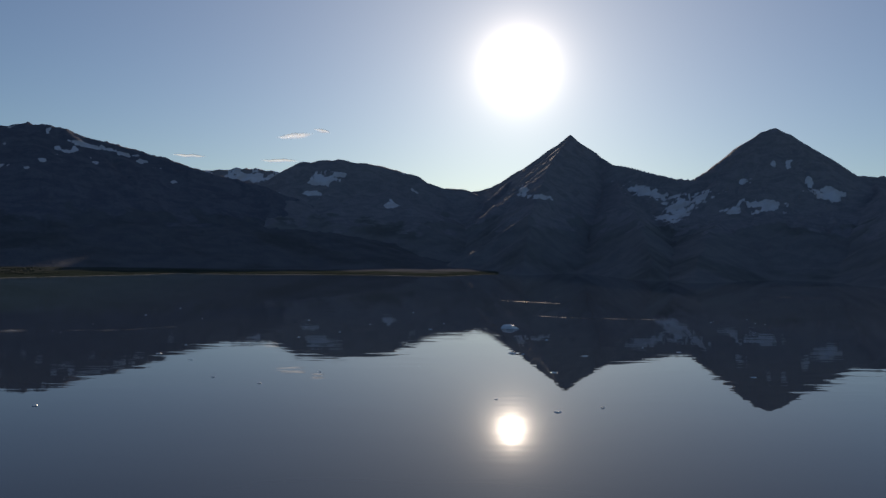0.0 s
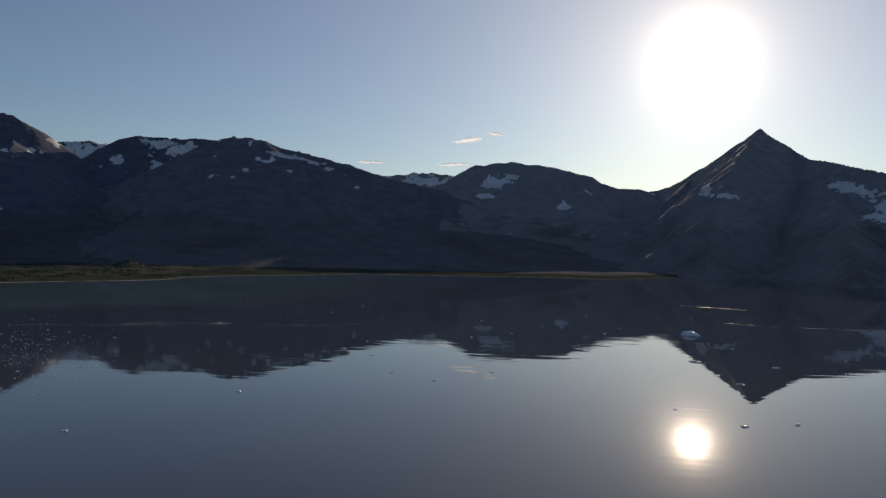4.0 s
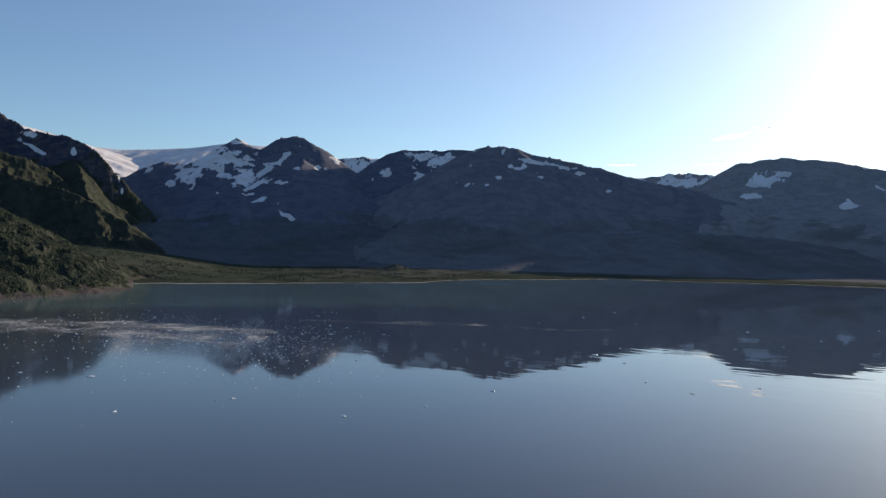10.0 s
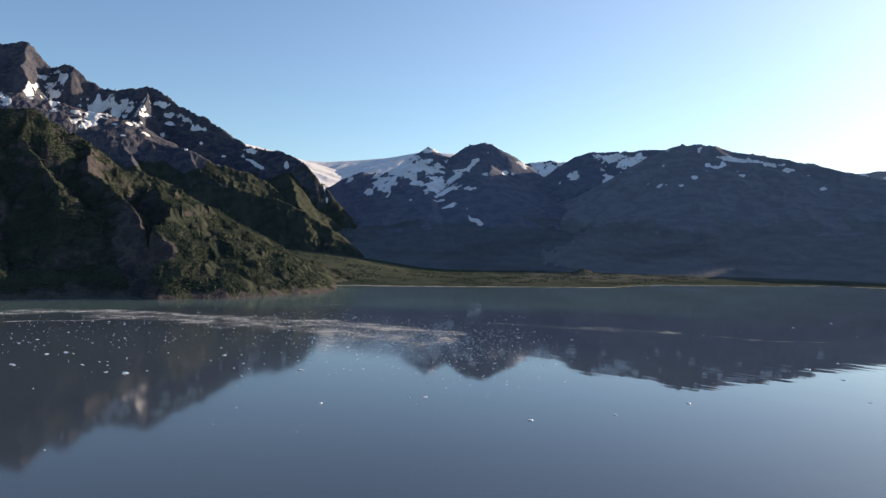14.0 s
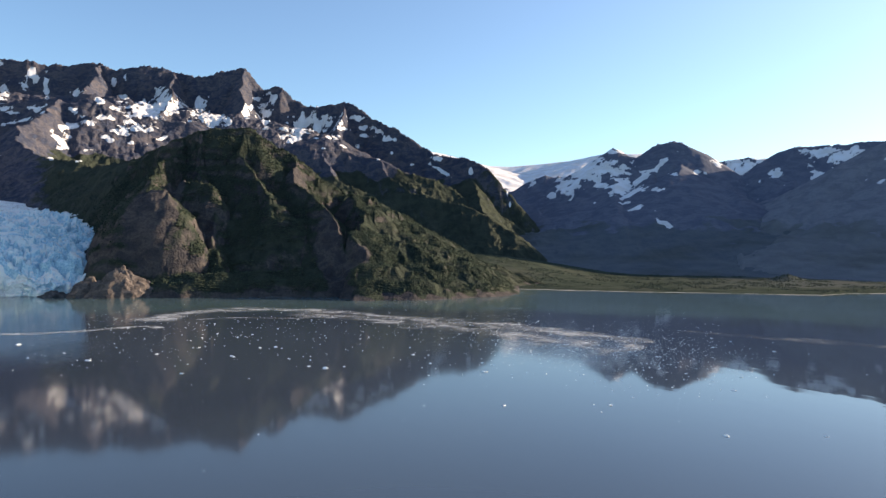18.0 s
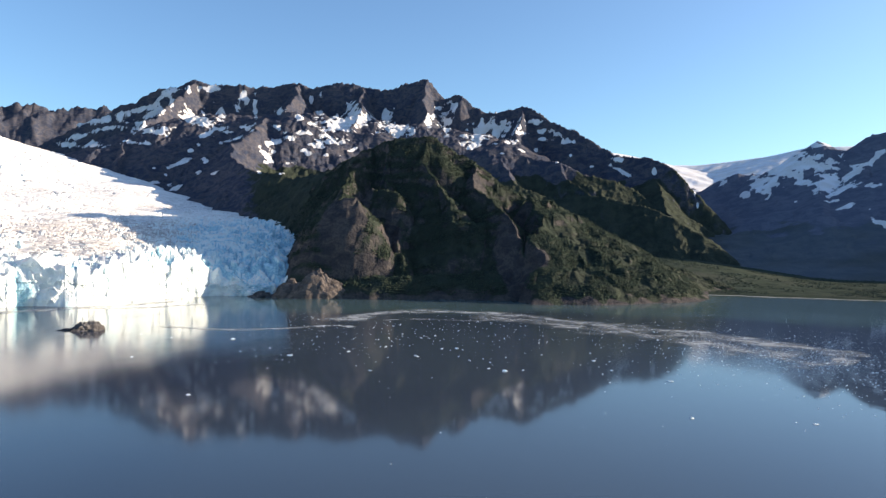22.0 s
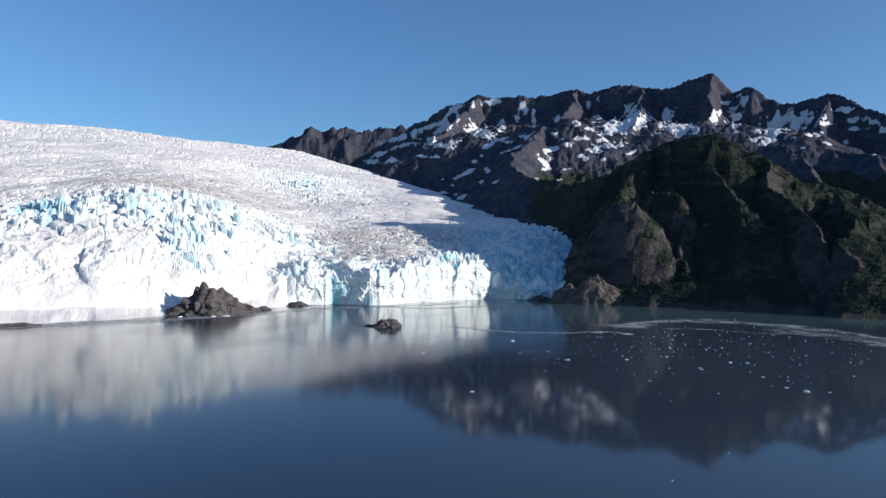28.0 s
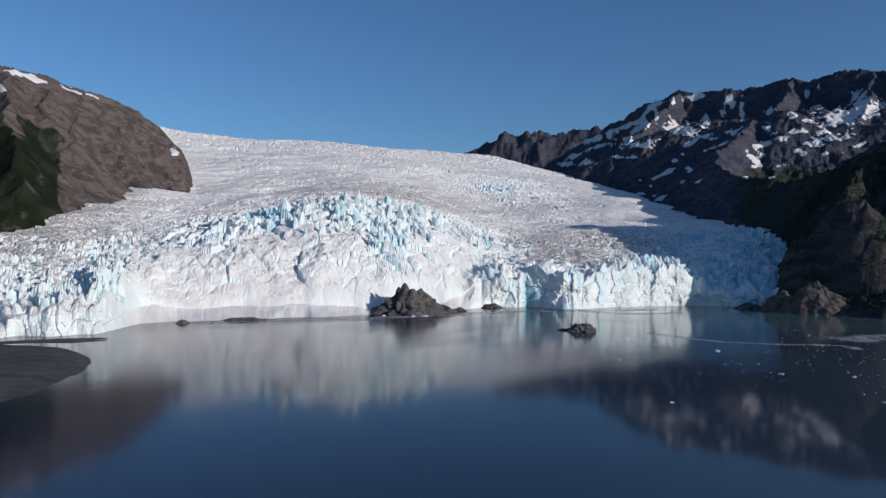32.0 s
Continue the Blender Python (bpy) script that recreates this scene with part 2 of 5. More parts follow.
def gravel_material():
    m = Nodes("wet_gravel")
    a, b = m.noise(9, 5), m.noise(0.8, 3)
    color = m.mix(m.step(a, 0.35, 0.65), (0.055, 0.05, 0.05), (0.10, 0.092, 0.088))
    color = m.mix(m.math("MULTIPLY", m.step(b, 0.45, 0.7), 0.5), color, (0.045, 0.042, 0.042))
    return m.done(color, 0.75, m.bump(m.math("ADD", a, m.math("MULTIPLY", b, 0.3)), 0.5), Specular_IOR_Level=0.2)


def flats_material():
    """Pale beach sand along the water, then sedge and low scrub."""
    m = Nodes("valley_flats")
    big, mid, fine = m.noise(120, 4, warp=0.5), m.noise(25, 5), m.noise(4, 4)
    z = m.part_of(m.pos, 2)
    green = m.mix(m.step(mid, 0.35, 0.65), (0.036, 0.047, 0.038), (0.056, 0.069, 0.055))
    green = m.mix(m.step(big, 0.5, 0.68), green, (0.067, 0.073, 0.060))
    green = m.mix(m.math("MULTIPLY", m.step(fine, 0.5, 0.7), 0.5), green, (0.035, 0.048, 0.016))
    # paler grey painted in to offset the mountains' shadow on this ground
    green = m.mix(m.attr("shade_lift"), green, m.mix(mid, (0.13, 0.135, 0.145), (0.165, 0.168, 0.175)))
    sand = m.mix(mid, (0.27, 0.26, 0.245), (0.42, 0.405, 0.38))
    edge = m.step(m.math("ADD", z, m.math("MULTIPLY", mid, 1.4)), 0.75, 1.1)
    return m.done(m.mix(edge, sand, green), 0.9, m.bump(m.math("ADD", mid, fine), 0.8), Specular_IOR_Level=0.0)


# next two: far rock and scrub, air haze put into paler, bluer colour
ROCK_FAR = terrain_material("hazed_far_rock", (0.085, 0.100, 0.140), (0.120, 0.134, 0.172), (0.072, 0.090, 0.108), (0.092, 0.108, 0.122), 2.2, 0.4)
ROCK_LONG = terrain_material("hazed_long_rock", (0.130, 0.138, 0.165), (0.175, 0.180, 0.205), (0.118, 0.126, 0.140), (0.142, 0.150, 0.160), 2.2, 0.4)
ROCK_RIDGE = terrain_material("ridge_rock", (0.040, 0.050, 0.078), (0.094, 0.088, 0.100), (0.026, 0.034, 0.027), (0.042, 0.050, 0.037), 1.3)
# eastern rock and scrub lightened in colour to carry the sun's veiling glare
ROCK_EAST = terrain_material("glare_pale_rock", (0.22, 0.216, 0.23), (0.28, 0.272, 0.278), (0.19, 0.19, 0.195), (0.225, 0.225, 0.222), 2.2, 0.4)
ROCK_NEAR = terrain_material("shore_rock", (0.042, 0.041, 0.046), (0.080, 0.071, 0.069), (0.021, 0.029, 0.024), (0.036, 0.045, 0.034), 0.7)
ROCK_PINK = terrain_material("pink_rock", (0.090, 0.077, 0.073), (0.155, 0.130, 0.120), (0.04, 0.045, 0.02), (0.05, 0.055, 0.02), 0.4)
# scrub green darkened further by the shadow lying on it, put into colour
ROCK_LEFT = terrain_material("scree_rock", (0.070, 0.060, 0.058), (0.150, 0.122, 0.110), (0.010, 0.016, 0.010), (0.016, 0.023, 0.012), 1.0)
def snow_material():
    m = Nodes("old_snow")
    big, fine = m.noise(60, 4), m.noise(6, 4)
    color = m.mix(m.step(big, 0.35, 0.7), (0.68, 0.69, 0.72), (0.58, 0.555, 0.54))
    return m.done(color, 0.7, m.bump(fine, 0.6))


SNOW = snow_material()
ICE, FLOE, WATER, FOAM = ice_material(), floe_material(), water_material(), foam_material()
CLOUD, LEAF, GRAVEL, FLATS = cloud_material(), leaf_material(), gravel_material(), flats_material()
BOULDER = terrain_material("dark_boulder", (0.060, 0.058, 0.060), (0.135, 0.125, 0.122), (0.06, 0.06, 0.05), (0.08, 0.075, 0.06), 0.3)


# ---- shapes ----
HASH = np.random.RandomState(11).permutation(4096)
GRAD = np.exp(1j * np.linspace(0, 2 * np.pi, 64, endpoint=False))


def perlin(x, y):
    """Gradient noise, about -0.7 to 0.7."""
    xi, yi = np.floor(x).astype(np.int64), np.floor(y).astype(np.int64)
    u, v = x - xi, y - yi
    fu, fv = u * u * u * (u * (u * 6 - 15) + 10), v * v * v * (v * (v * 6 - 15) + 10)

    def corner(i, j):
        g = GRAD[HASH[(HASH[(xi + i) & 4095] + yi + j) & 4095] & 63]
        return g.real * (u - i) + g.imag * (v - j)
    a = corner(0, 0) * (1 - fu) + corner(1, 0) * fu
    b = corner(0, 1) * (1 - fu) + corner(1, 1) * fu
    return a * (1 - fv) + b * fv


def fbm(x, y, octaves=4, gain=0.5, ridged=False):
    total, amp = 0.0, 1.0
    for k in range(octaves):
        n = perlin(x * 2 ** k + 17.3 * k, y * 2 ** k - 9.1 * k)
        total = total + amp * ((0.5 - 2 * np.abs(n)) if ridged else n * 1.4)
        amp *= gain
    return total


def gully_noise(px, py, dx, dy):
    """Waves across the slope, broken into cells: a value and its slope."""
    xi, yi = np.floor(px).astype(np.int64), np.floor(py).astype(np.int64)
    fx, fy = (px - xi).astype(np.float32), (py - yi).astype(np.float32)
    dx, dy = dx.astype(np.float32), dy.astype(np.float32)
    val, sx, sy, wt = (np.zeros(px.shape, np.float32) for _ in range(4))
    for i in (-2, -1, 0, 1):
        for j in (-2, -1, 0, 1):
            h = HASH[(HASH[(xi - i) & 4095] + yi - j) & 4095]
            qx = fx + i - (h & 63).astype(np.float32) / 128
            qy = fy + j - (h >> 6).astype(np.float32) / 128
            w = np.exp(-2 * (qx * qx + qy * qy))
            phase = 6.2832 * (qx * dx + qy * dy)
            si = np.sin(phase) * w
            val += np.cos(phase) * w
            sx -= si * (qx + dx)
            sy -= si * (qy + dy)
            wt += w
    return val / wt, sx / wt, sy / wt


def erode(x, y, gx, gy, cell, octaves=5, gain=0.45):
    """Branching gullies that run down the slope (gx, gy): all of them, and the large ones alone. About -1.5 to 1.5."""
    k = 1 / np.maximum(np.hypot(gx, gy), 0.25)
    dx, dy = gy * k, -gx * k
    total, hx, hy, large, amp, f = 0.0, 0.0, 0.0, 0.0, 1.0, 1.0
    for n in range(octaves):
        v, vx, vy = gully_noise(x / cell * f + 5.2 * n, y / cell * f - 3.4 * n, dx + hy, dy - hx)
        total = total + amp * v
        hx, hy = hx + 0.7 * amp * f * vx, hy + 0.7 * amp * f * vy
        if n == 1:
            large = total
        amp, f = amp * gain, f * 2
    return total, large


def blocks(x, y, seed=0):
    """Broken blocks: distance from the nearest joint, the block's tilted top, and its random number."""
    xi, yi = np.floor(x).astype(np.int64), np.floor(y).astype(np.int64)
    f1, f2 = np.full(x.shape, 9.0), np.full(x.shape, 9.0)
    tilt, pick = np.zeros(x.shape), np.zeros(x.shape)
    for i in (-1, 0, 1):
        for j in (-1, 0, 1):
            h = HASH[(HASH[(xi + i + seed * 57) & 4095] + yi + j) & 4095]
            h2 = HASH[(h + 1777) & 4095]
            qx, qy = x - xi - i - 0.1 - 0.8 * h / 4096, y - yi - j - 0.1 - 0.8 * h2 / 4096
            r = np.hypot(qx, qy)
            a = h2 * 0.01533
            near = r < f1
            tilt = np.where(near, qx * np.cos(a) + qy * np.sin(a), tilt)
            pick = np.where(near, (h2 & 255) / 255, pick)
            f2 = np.where(near, f1, np.minimum(f2, r))
            f1 = np.where(near, r, f1)
    return f2 - f1, tilt, pick


def smooth(v, lo, hi):
    s = np.clip((v - lo) / (hi - lo), 0, 1)
    return s * s * (3 - 2 * s)


def polar(bearing, distance):
    """Plan coordinates from a bearing (degrees to the left of +y) and a distance from the lake's middle."""
    a = np.radians(bearing)
    return -np.sin(a) * distance, np.cos(a) * distance


def grid_mesh(name, x, y, z, material, attrs=None, keep=None, shade=True):
    """A sheet from three equal arrays (columns, rows), without the cells that keep refuses."""
    nu, nv = x.shape
    idx = np.arange(nu * nv).reshape(nu, nv)
    q = np.stack([idx[:-1, :-1], idx[1:, :-1], idx[1:, 1:], idx[:-1, 1:]], -1).reshape(-1, 4)
    p0, p1, p3 = ((x.flat[q[:, k]], y.flat[q[:, k]]) for k in (0, 1, 3))
    if np.sum((p1[0] - p0[0]) * (p3[1] - p0[1]) - (p1[1] - p0[1]) * (p3[0] - p0[0])) < 0:
        q = q[:, ::-1]
    if keep is not None:
        q = q[keep.reshape(-1)[q].any(1)]
    used = np.unique(q)
    renum = np.zeros(nu * nv, np.int64)
    renum[used] = np.arange(len(used))
    q = renum[q]
    co = np.stack([x, y, z], -1).reshape(-1, 3)[used].astype(np.float32)
    me = bpy.data.meshes.new(name)
    me.vertices.add(len(co))
    me.vertices.foreach_set("co", co.ravel())
    me.loops.add(q.size)
    me.loops.foreach_set("vertex_index", q.ravel().astype(np.int32))
    me.polygons.add(len(q))
    me.polygons.foreach_set("loop_start", np.arange(0, q.size, 4, dtype=np.int32))
    me.update(calc_edges=True)
    me.polygons.foreach_set("use_smooth", np.full(len(q), shade))
    for key, v in (attrs or {}).items():
        me.attributes.new(key, "FLOAT", "POINT").data.foreach_set("value", v.reshape(-1)[used].astype(np.float32))
    me.materials.append(material)
    me.validate()
    return me


def ridge_height(x, y, ridge, reach, power):
    """Height of a crest that falls off to both sides, and the distance from it."""
    best, near = np.full(x.shape, -40.0), np.full(x.shape, 1e9)
    pts = [(*polar(b, d), z) for b, d, z in ridge]
    for (x0, y0, z0), (x1, y1, z1) in zip(pts[:-1], pts[1:]):
        dx, dy = x1 - x0, y1 - y0
        t = np.clip(((x - x0) * dx + (y - y0) * dy) / (dx * dx + dy * dy), 0, 1)
        dist = np.hypot(x - x0 - t * dx, y - y0 - t * dy)
        top = z0 + t * (z1 - z0)
        u = 1 - dist / (reach * top + 15)
        h = np.where(u > 0, top * np.clip(u, 0, 1) ** power, u * 30) - 1.5
        best, near = np.maximum(best, h), np.minimum(near, dist)
    return best, near


def side_spurs(ridge, foot, every, seed):
    """Spurs that run down from a crest towards the water."""
    rnd = random.Random(seed)
    out = []
    for b, d, z in ridge[1:-1:every]:
        turn = rnd.uniform(-2.6, 2.6)
        out.append(([(b + turn * f, d + (foot - d) * f, z * g * (rnd.uniform(0.85, 1.15) if f else 1))
                     for f, g in ((0.0, 0.9), (0.3, 0.64), (0.62, 0.34))], 2.6, 1.1))
    return out


def snow_sheet(x, y, z, snow, parent):
    """The thicker middles of the snow patches, lying on the slope."""
    ok = snow > 0.60
    if ok.sum() < 30:
        return
    me = grid_mesh("snow", x, y, z + np.clip((snow - 0.60) * 9, -1.5, 1.3), SNOW, None, ok)
    ob = tagged(new("snow", me), "old white summer snow in the hollows", kind="stuff")
    ob.parent = parent


def massif(name, label, box, cells, ridges, reach, material, veg_top, snow_line, patches=(), seed=1, rough=1.0,
           power=1.25, snowy=0.0, crest=0.3, category="mountain", rib=150.0, crag=0.0, snow_top=2000.0, teeth=0.0, lush=None, bare=(), drift=0.30):
    """A mountain over a patch of the plan: crests and spurs, eroded gullies between, scrub low down and snow in the hollows."""
    b, d = np.meshgrid(np.linspace(box[0], box[1], cells[0]), np.linspace(box[2], box[3], cells[1]), indexing="ij")
    x, y = polar(b, d)
    sx, sy = x + seed * 371.7, y - seed * 219.3
    bend = 16 * rough + 11 * crag
    wx, wy = x + bend * fbm(sx / 130, sy / 130, 4), y + bend * fbm(sx / 130 + 40, sy / 130, 4)
    z, near = ridge_height(wx, wy, ridges[0], reach, power)
    for r in ridges[1:]:
        h, n = ridge_height(wx, wy, *(r[:3] if isinstance(r, tuple) else (r, reach, power)))
        if isinstance(r, tuple) and len(r) > 3:
            h = h - 26 * np.clip(b + 1.6 * fbm(sx / 90, sy / 90, 3) - r[3], 0, 9) ** 1.2
        z, near = np.maximum(z, h), np.minimum(near, n + 15)
    # the mountain runs out towards the borders of its patch
    rim = smooth(np.minimum(b - box[0], box[1] - b), 0, 3.5) * smooth(d - box[2], 0, 160) * smooth(box[3] - d, 0, 160)
    z = z * rim - 12 * (1 - rim)
    body = np.clip(z, 0, 120) / 120
    calm = crest + (1 - crest) * smooth(near, 0, 140)
    run, deep = np.radians((box[1] - box[0]) / (cells[0] - 1)) * d, (box[3] - box[2]) / (cells[1] - 1)
    gb, gd = np.gradient(z, axis=0) / run, np.gradient(z, axis=1) / deep
    ca, sa = np.cos(np.radians(b)), np.sin(np.radians(b))
    gully, hollow = erode(sx, sy, -gb * ca - gd * sa, -gb * sa + gd * ca, rib)
    z = z + rough * body * calm * (0.085 * rib * gully + 7 * fbm(sx / 170, sy / 170, 4, 0.55, True))
    z = z + rough * np.clip(z, 0, 60) / 60 * (0.4 + 0.6 * calm) * 2.0 * fbm(sx / 13, sy / 13, 2)
    u = np.radians(b) * 0.5 * (box[2] + box[3])
    if teeth:
        z = z + teeth * (1 - smooth(near, 0, 120)) * smooth(z, 300, 500) * (fbm(u / 70 + 5, d / 110, 4, 0.55) + 0.4 * fbm(u / 28, d / 80, 2, 0.5, True))
    if crag:
        cliff = np.clip(z, 0, 30) / 30
        z = z + crag * cliff * (0.3 + 0.7 * calm) * (9 * fbm(sx / 75, sy / 75, 3, 0.55, True) + 3.5 * fbm(sx / 22, sy / 22, 3, 0.55))
        _, facet, lift = blocks((sx + 0.5 * z) / 19, (sy - 0.4 * z) / 19, 7)
        z = z + crag * cliff * (0.4 + 0.6 * calm) * (4.5 * facet + 3.0 * (lift - 0.5))
        step = 19.0
        w = z + 9 * fbm(sx / 80, sy / 80, 2)
        ledge = np.floor(w / step) * step + step * smooth((w / step) % 1, 0.3, 0.8)
        z = np.where(z > 0, z + 0.5 * crag * smooth(fbm(sx / 60 + 3, sy / 60, 2), -0.2, 0.3) * (ledge - w), z)
    veg = 1 - smooth(z + 55 * fbm(sx / 120, sy / 120, 3), veg_top - 90, veg_top + 60)
    if lush:
        veg = np.maximum(veg, smooth(b + 0.5 * fbm(sx / 60, sy / 60, 2), lush[0], lush[1]) * (1 - smooth(z + 40 * fbm(sx / 90, sy / 90, 2), lush[2] - 40, lush[2] + 10)))
    for pb, pd, wb, wd in bare:
        veg = veg - 1.3 * np.exp(-((b - pb) / wb) ** 2 - ((d - pd) / wd) ** 2)
    if bare:
        veg = veg - 1.0 * (1 - smooth(z + 8 * fbm(sx / 25, sy / 25, 2), 1, 7))
    # loose snow gathers in gullies and on gentle ground
    spots = fbm(sx / 95 + 7, sy / 95, 4, 0.6)
    steep = np.hypot(np.gradient(z, axis=0) / run, np.gradient(z, axis=1) / deep)
    snow = snowy + 0.35 * np.clip(0.8 - steep, -0.9, 0.5) + 0.30 * smooth(z, snow_line - 80, snow_line + 160) - drift * hollow + 0.45 * spots
    snow = np.where(z < snow_line - 90, -1.0, snow - 0.5 * smooth(z, snow_top - 40, snow_top + 60))
    # snowfields: (bearing, rise in degrees from the lake's middle, half width, half height, slant)
    ragged = 0.26 * fbm(sx / 36, sy / 36, 4, 0.65) + 0.22 * fbm(u / 30 + 4, z / 16, 3, 0.6) - 0.14 * gully
    rise = np.degrees(np.arctan2(z - 60, d)) + 0.06 * fbm(sx / 40, sy / 40, 3)
    along = b + 0.16 * fbm(sx / 50 + 31, sy / 50, 3)
    for field in patches:
        pb, pz, wb, wz = field[:4]
        slant = field[4] if len(field) > 4 else 0.0
        r = np.hypot((along - pb) / wb, (rise - pz - slant * (along - pb)) / wz)
        snow = np.maximum(snow, 0.88 - 0.36 * r + ragged)
    top = tagged(new(name), label, category)
    me = grid_mesh("rock_slope", x, y, np.maximum(z, -4), material, {"veg": veg, "snow": snow}, z > -2)
    ob = new("rock_slope", me)
    ob.parent = top
    snow_sheet(x, y, z, snow, top)
    return ob


# ---- the lake ----
def lake():
    bm = bmesh.new()
    rings = [0.0] + [60 * 1.32 ** k for k in range(17)]
    last = None
    for r in rings:
        ring = [bm.verts.new((r * math.sin(a * math.pi / 36), r * math.cos(a * math.pi / 36), 0)) for a in range(72)] if r else [bm.verts.new((0, 0, 0))]
        if last:
            for k in range(72):
                a, c = ring[k], ring[(k + 1) % 72]
                bm.faces.new((last[0], c, a) if len(last) == 1 else (last[k], last[(k + 1) % 72], c, a))
        last = ring
    bmesh.ops.recalc_face_normals(bm, faces=bm.faces)
    me = bpy.data.meshes.new("water")
    bm.to_mesh(me)
    if me.polygons[0].normal.z < 0:
        me.flip_normals()
    me.materials.append(WATER)
    tagged(new("water", me), "calm grey-blue silty glacier lake mirroring the mountains", "water", kind="structure")


lake()

# ---- the mountains round the lake: crests as (bearing, distance, height) ----
PEAK_EAST = [(-42, 2800, 300), (-36.5, 2900, 340), (-34.2, 2900, 346), (-33.5, 2900, 390), (-31.7, 2900, 466), (-30.6, 2900, 502), (-29.5, 2900, 534),
             (-28.7, 2900, 521), (-27.2, 2900, 454), (-25.6, 2900, 396), (-24.1, 2920, 340), (-22, 2950, 250)]
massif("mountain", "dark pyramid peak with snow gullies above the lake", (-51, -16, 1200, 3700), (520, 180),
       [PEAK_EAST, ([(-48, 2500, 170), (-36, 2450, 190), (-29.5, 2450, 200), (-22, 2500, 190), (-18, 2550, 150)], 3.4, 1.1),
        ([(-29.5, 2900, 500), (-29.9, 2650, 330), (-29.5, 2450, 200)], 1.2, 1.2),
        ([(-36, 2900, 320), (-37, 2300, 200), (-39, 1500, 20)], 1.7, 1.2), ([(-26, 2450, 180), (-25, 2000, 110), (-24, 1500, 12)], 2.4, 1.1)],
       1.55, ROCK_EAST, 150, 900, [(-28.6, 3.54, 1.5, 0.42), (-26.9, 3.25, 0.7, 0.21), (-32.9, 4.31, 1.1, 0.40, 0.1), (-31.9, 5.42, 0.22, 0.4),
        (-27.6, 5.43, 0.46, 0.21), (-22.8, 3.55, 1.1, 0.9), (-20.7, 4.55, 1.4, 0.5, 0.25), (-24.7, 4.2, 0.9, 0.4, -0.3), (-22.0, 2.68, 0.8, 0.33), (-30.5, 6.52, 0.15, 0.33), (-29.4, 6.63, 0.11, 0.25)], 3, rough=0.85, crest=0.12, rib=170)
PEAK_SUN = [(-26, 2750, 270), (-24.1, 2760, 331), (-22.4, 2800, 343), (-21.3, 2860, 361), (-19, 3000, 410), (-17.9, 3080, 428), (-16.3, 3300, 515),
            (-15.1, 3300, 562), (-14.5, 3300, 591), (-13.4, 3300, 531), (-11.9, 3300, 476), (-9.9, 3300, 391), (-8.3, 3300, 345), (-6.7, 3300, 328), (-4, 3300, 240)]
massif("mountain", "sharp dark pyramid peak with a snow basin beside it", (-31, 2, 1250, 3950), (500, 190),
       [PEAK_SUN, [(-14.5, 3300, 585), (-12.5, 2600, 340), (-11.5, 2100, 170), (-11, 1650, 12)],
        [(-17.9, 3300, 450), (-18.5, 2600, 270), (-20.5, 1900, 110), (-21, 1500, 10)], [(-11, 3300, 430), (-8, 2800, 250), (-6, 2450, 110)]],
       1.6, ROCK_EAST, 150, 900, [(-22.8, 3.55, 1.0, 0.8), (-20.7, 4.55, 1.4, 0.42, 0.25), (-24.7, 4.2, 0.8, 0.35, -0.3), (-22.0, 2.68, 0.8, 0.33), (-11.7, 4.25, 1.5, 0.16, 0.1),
        (-11.0, 4.84, 0.4, 0.3)], 5, rough=0.8, crest=0.12, rib=170)
HILL_ROUND = [(-8, 2900, 270), (-6.2, 2900, 302), (-4.6, 2900, 305), (-3, 2900, 329), (-2.3, 2900, 352), (-0.5, 2900, 379), (1.6, 2900, 399), (2.7, 2900, 400),
              (4.1, 2900, 414), (5.4, 2900, 407), (7.2, 2900, 393), (8.1, 2900, 368), (9.4, 2900, 325), (12, 2900, 240)]
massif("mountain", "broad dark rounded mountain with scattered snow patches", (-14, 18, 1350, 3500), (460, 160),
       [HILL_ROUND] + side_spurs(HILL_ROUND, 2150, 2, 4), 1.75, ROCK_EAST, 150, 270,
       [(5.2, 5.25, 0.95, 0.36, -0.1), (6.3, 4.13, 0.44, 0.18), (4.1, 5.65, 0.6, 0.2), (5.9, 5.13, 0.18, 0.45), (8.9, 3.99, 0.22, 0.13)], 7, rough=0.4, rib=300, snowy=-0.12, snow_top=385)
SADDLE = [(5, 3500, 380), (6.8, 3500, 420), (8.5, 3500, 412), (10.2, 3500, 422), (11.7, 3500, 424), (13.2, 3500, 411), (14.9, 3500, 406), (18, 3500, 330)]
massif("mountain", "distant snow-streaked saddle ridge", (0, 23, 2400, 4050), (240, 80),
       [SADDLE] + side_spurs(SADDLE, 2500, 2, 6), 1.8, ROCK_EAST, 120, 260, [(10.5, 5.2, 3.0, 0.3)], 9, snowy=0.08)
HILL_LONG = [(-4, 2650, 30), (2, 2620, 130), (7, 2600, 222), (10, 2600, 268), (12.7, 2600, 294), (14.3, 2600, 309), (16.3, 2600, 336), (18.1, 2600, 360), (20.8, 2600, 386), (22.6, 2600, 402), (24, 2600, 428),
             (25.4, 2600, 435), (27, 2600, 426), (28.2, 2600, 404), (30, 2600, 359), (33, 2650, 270)]
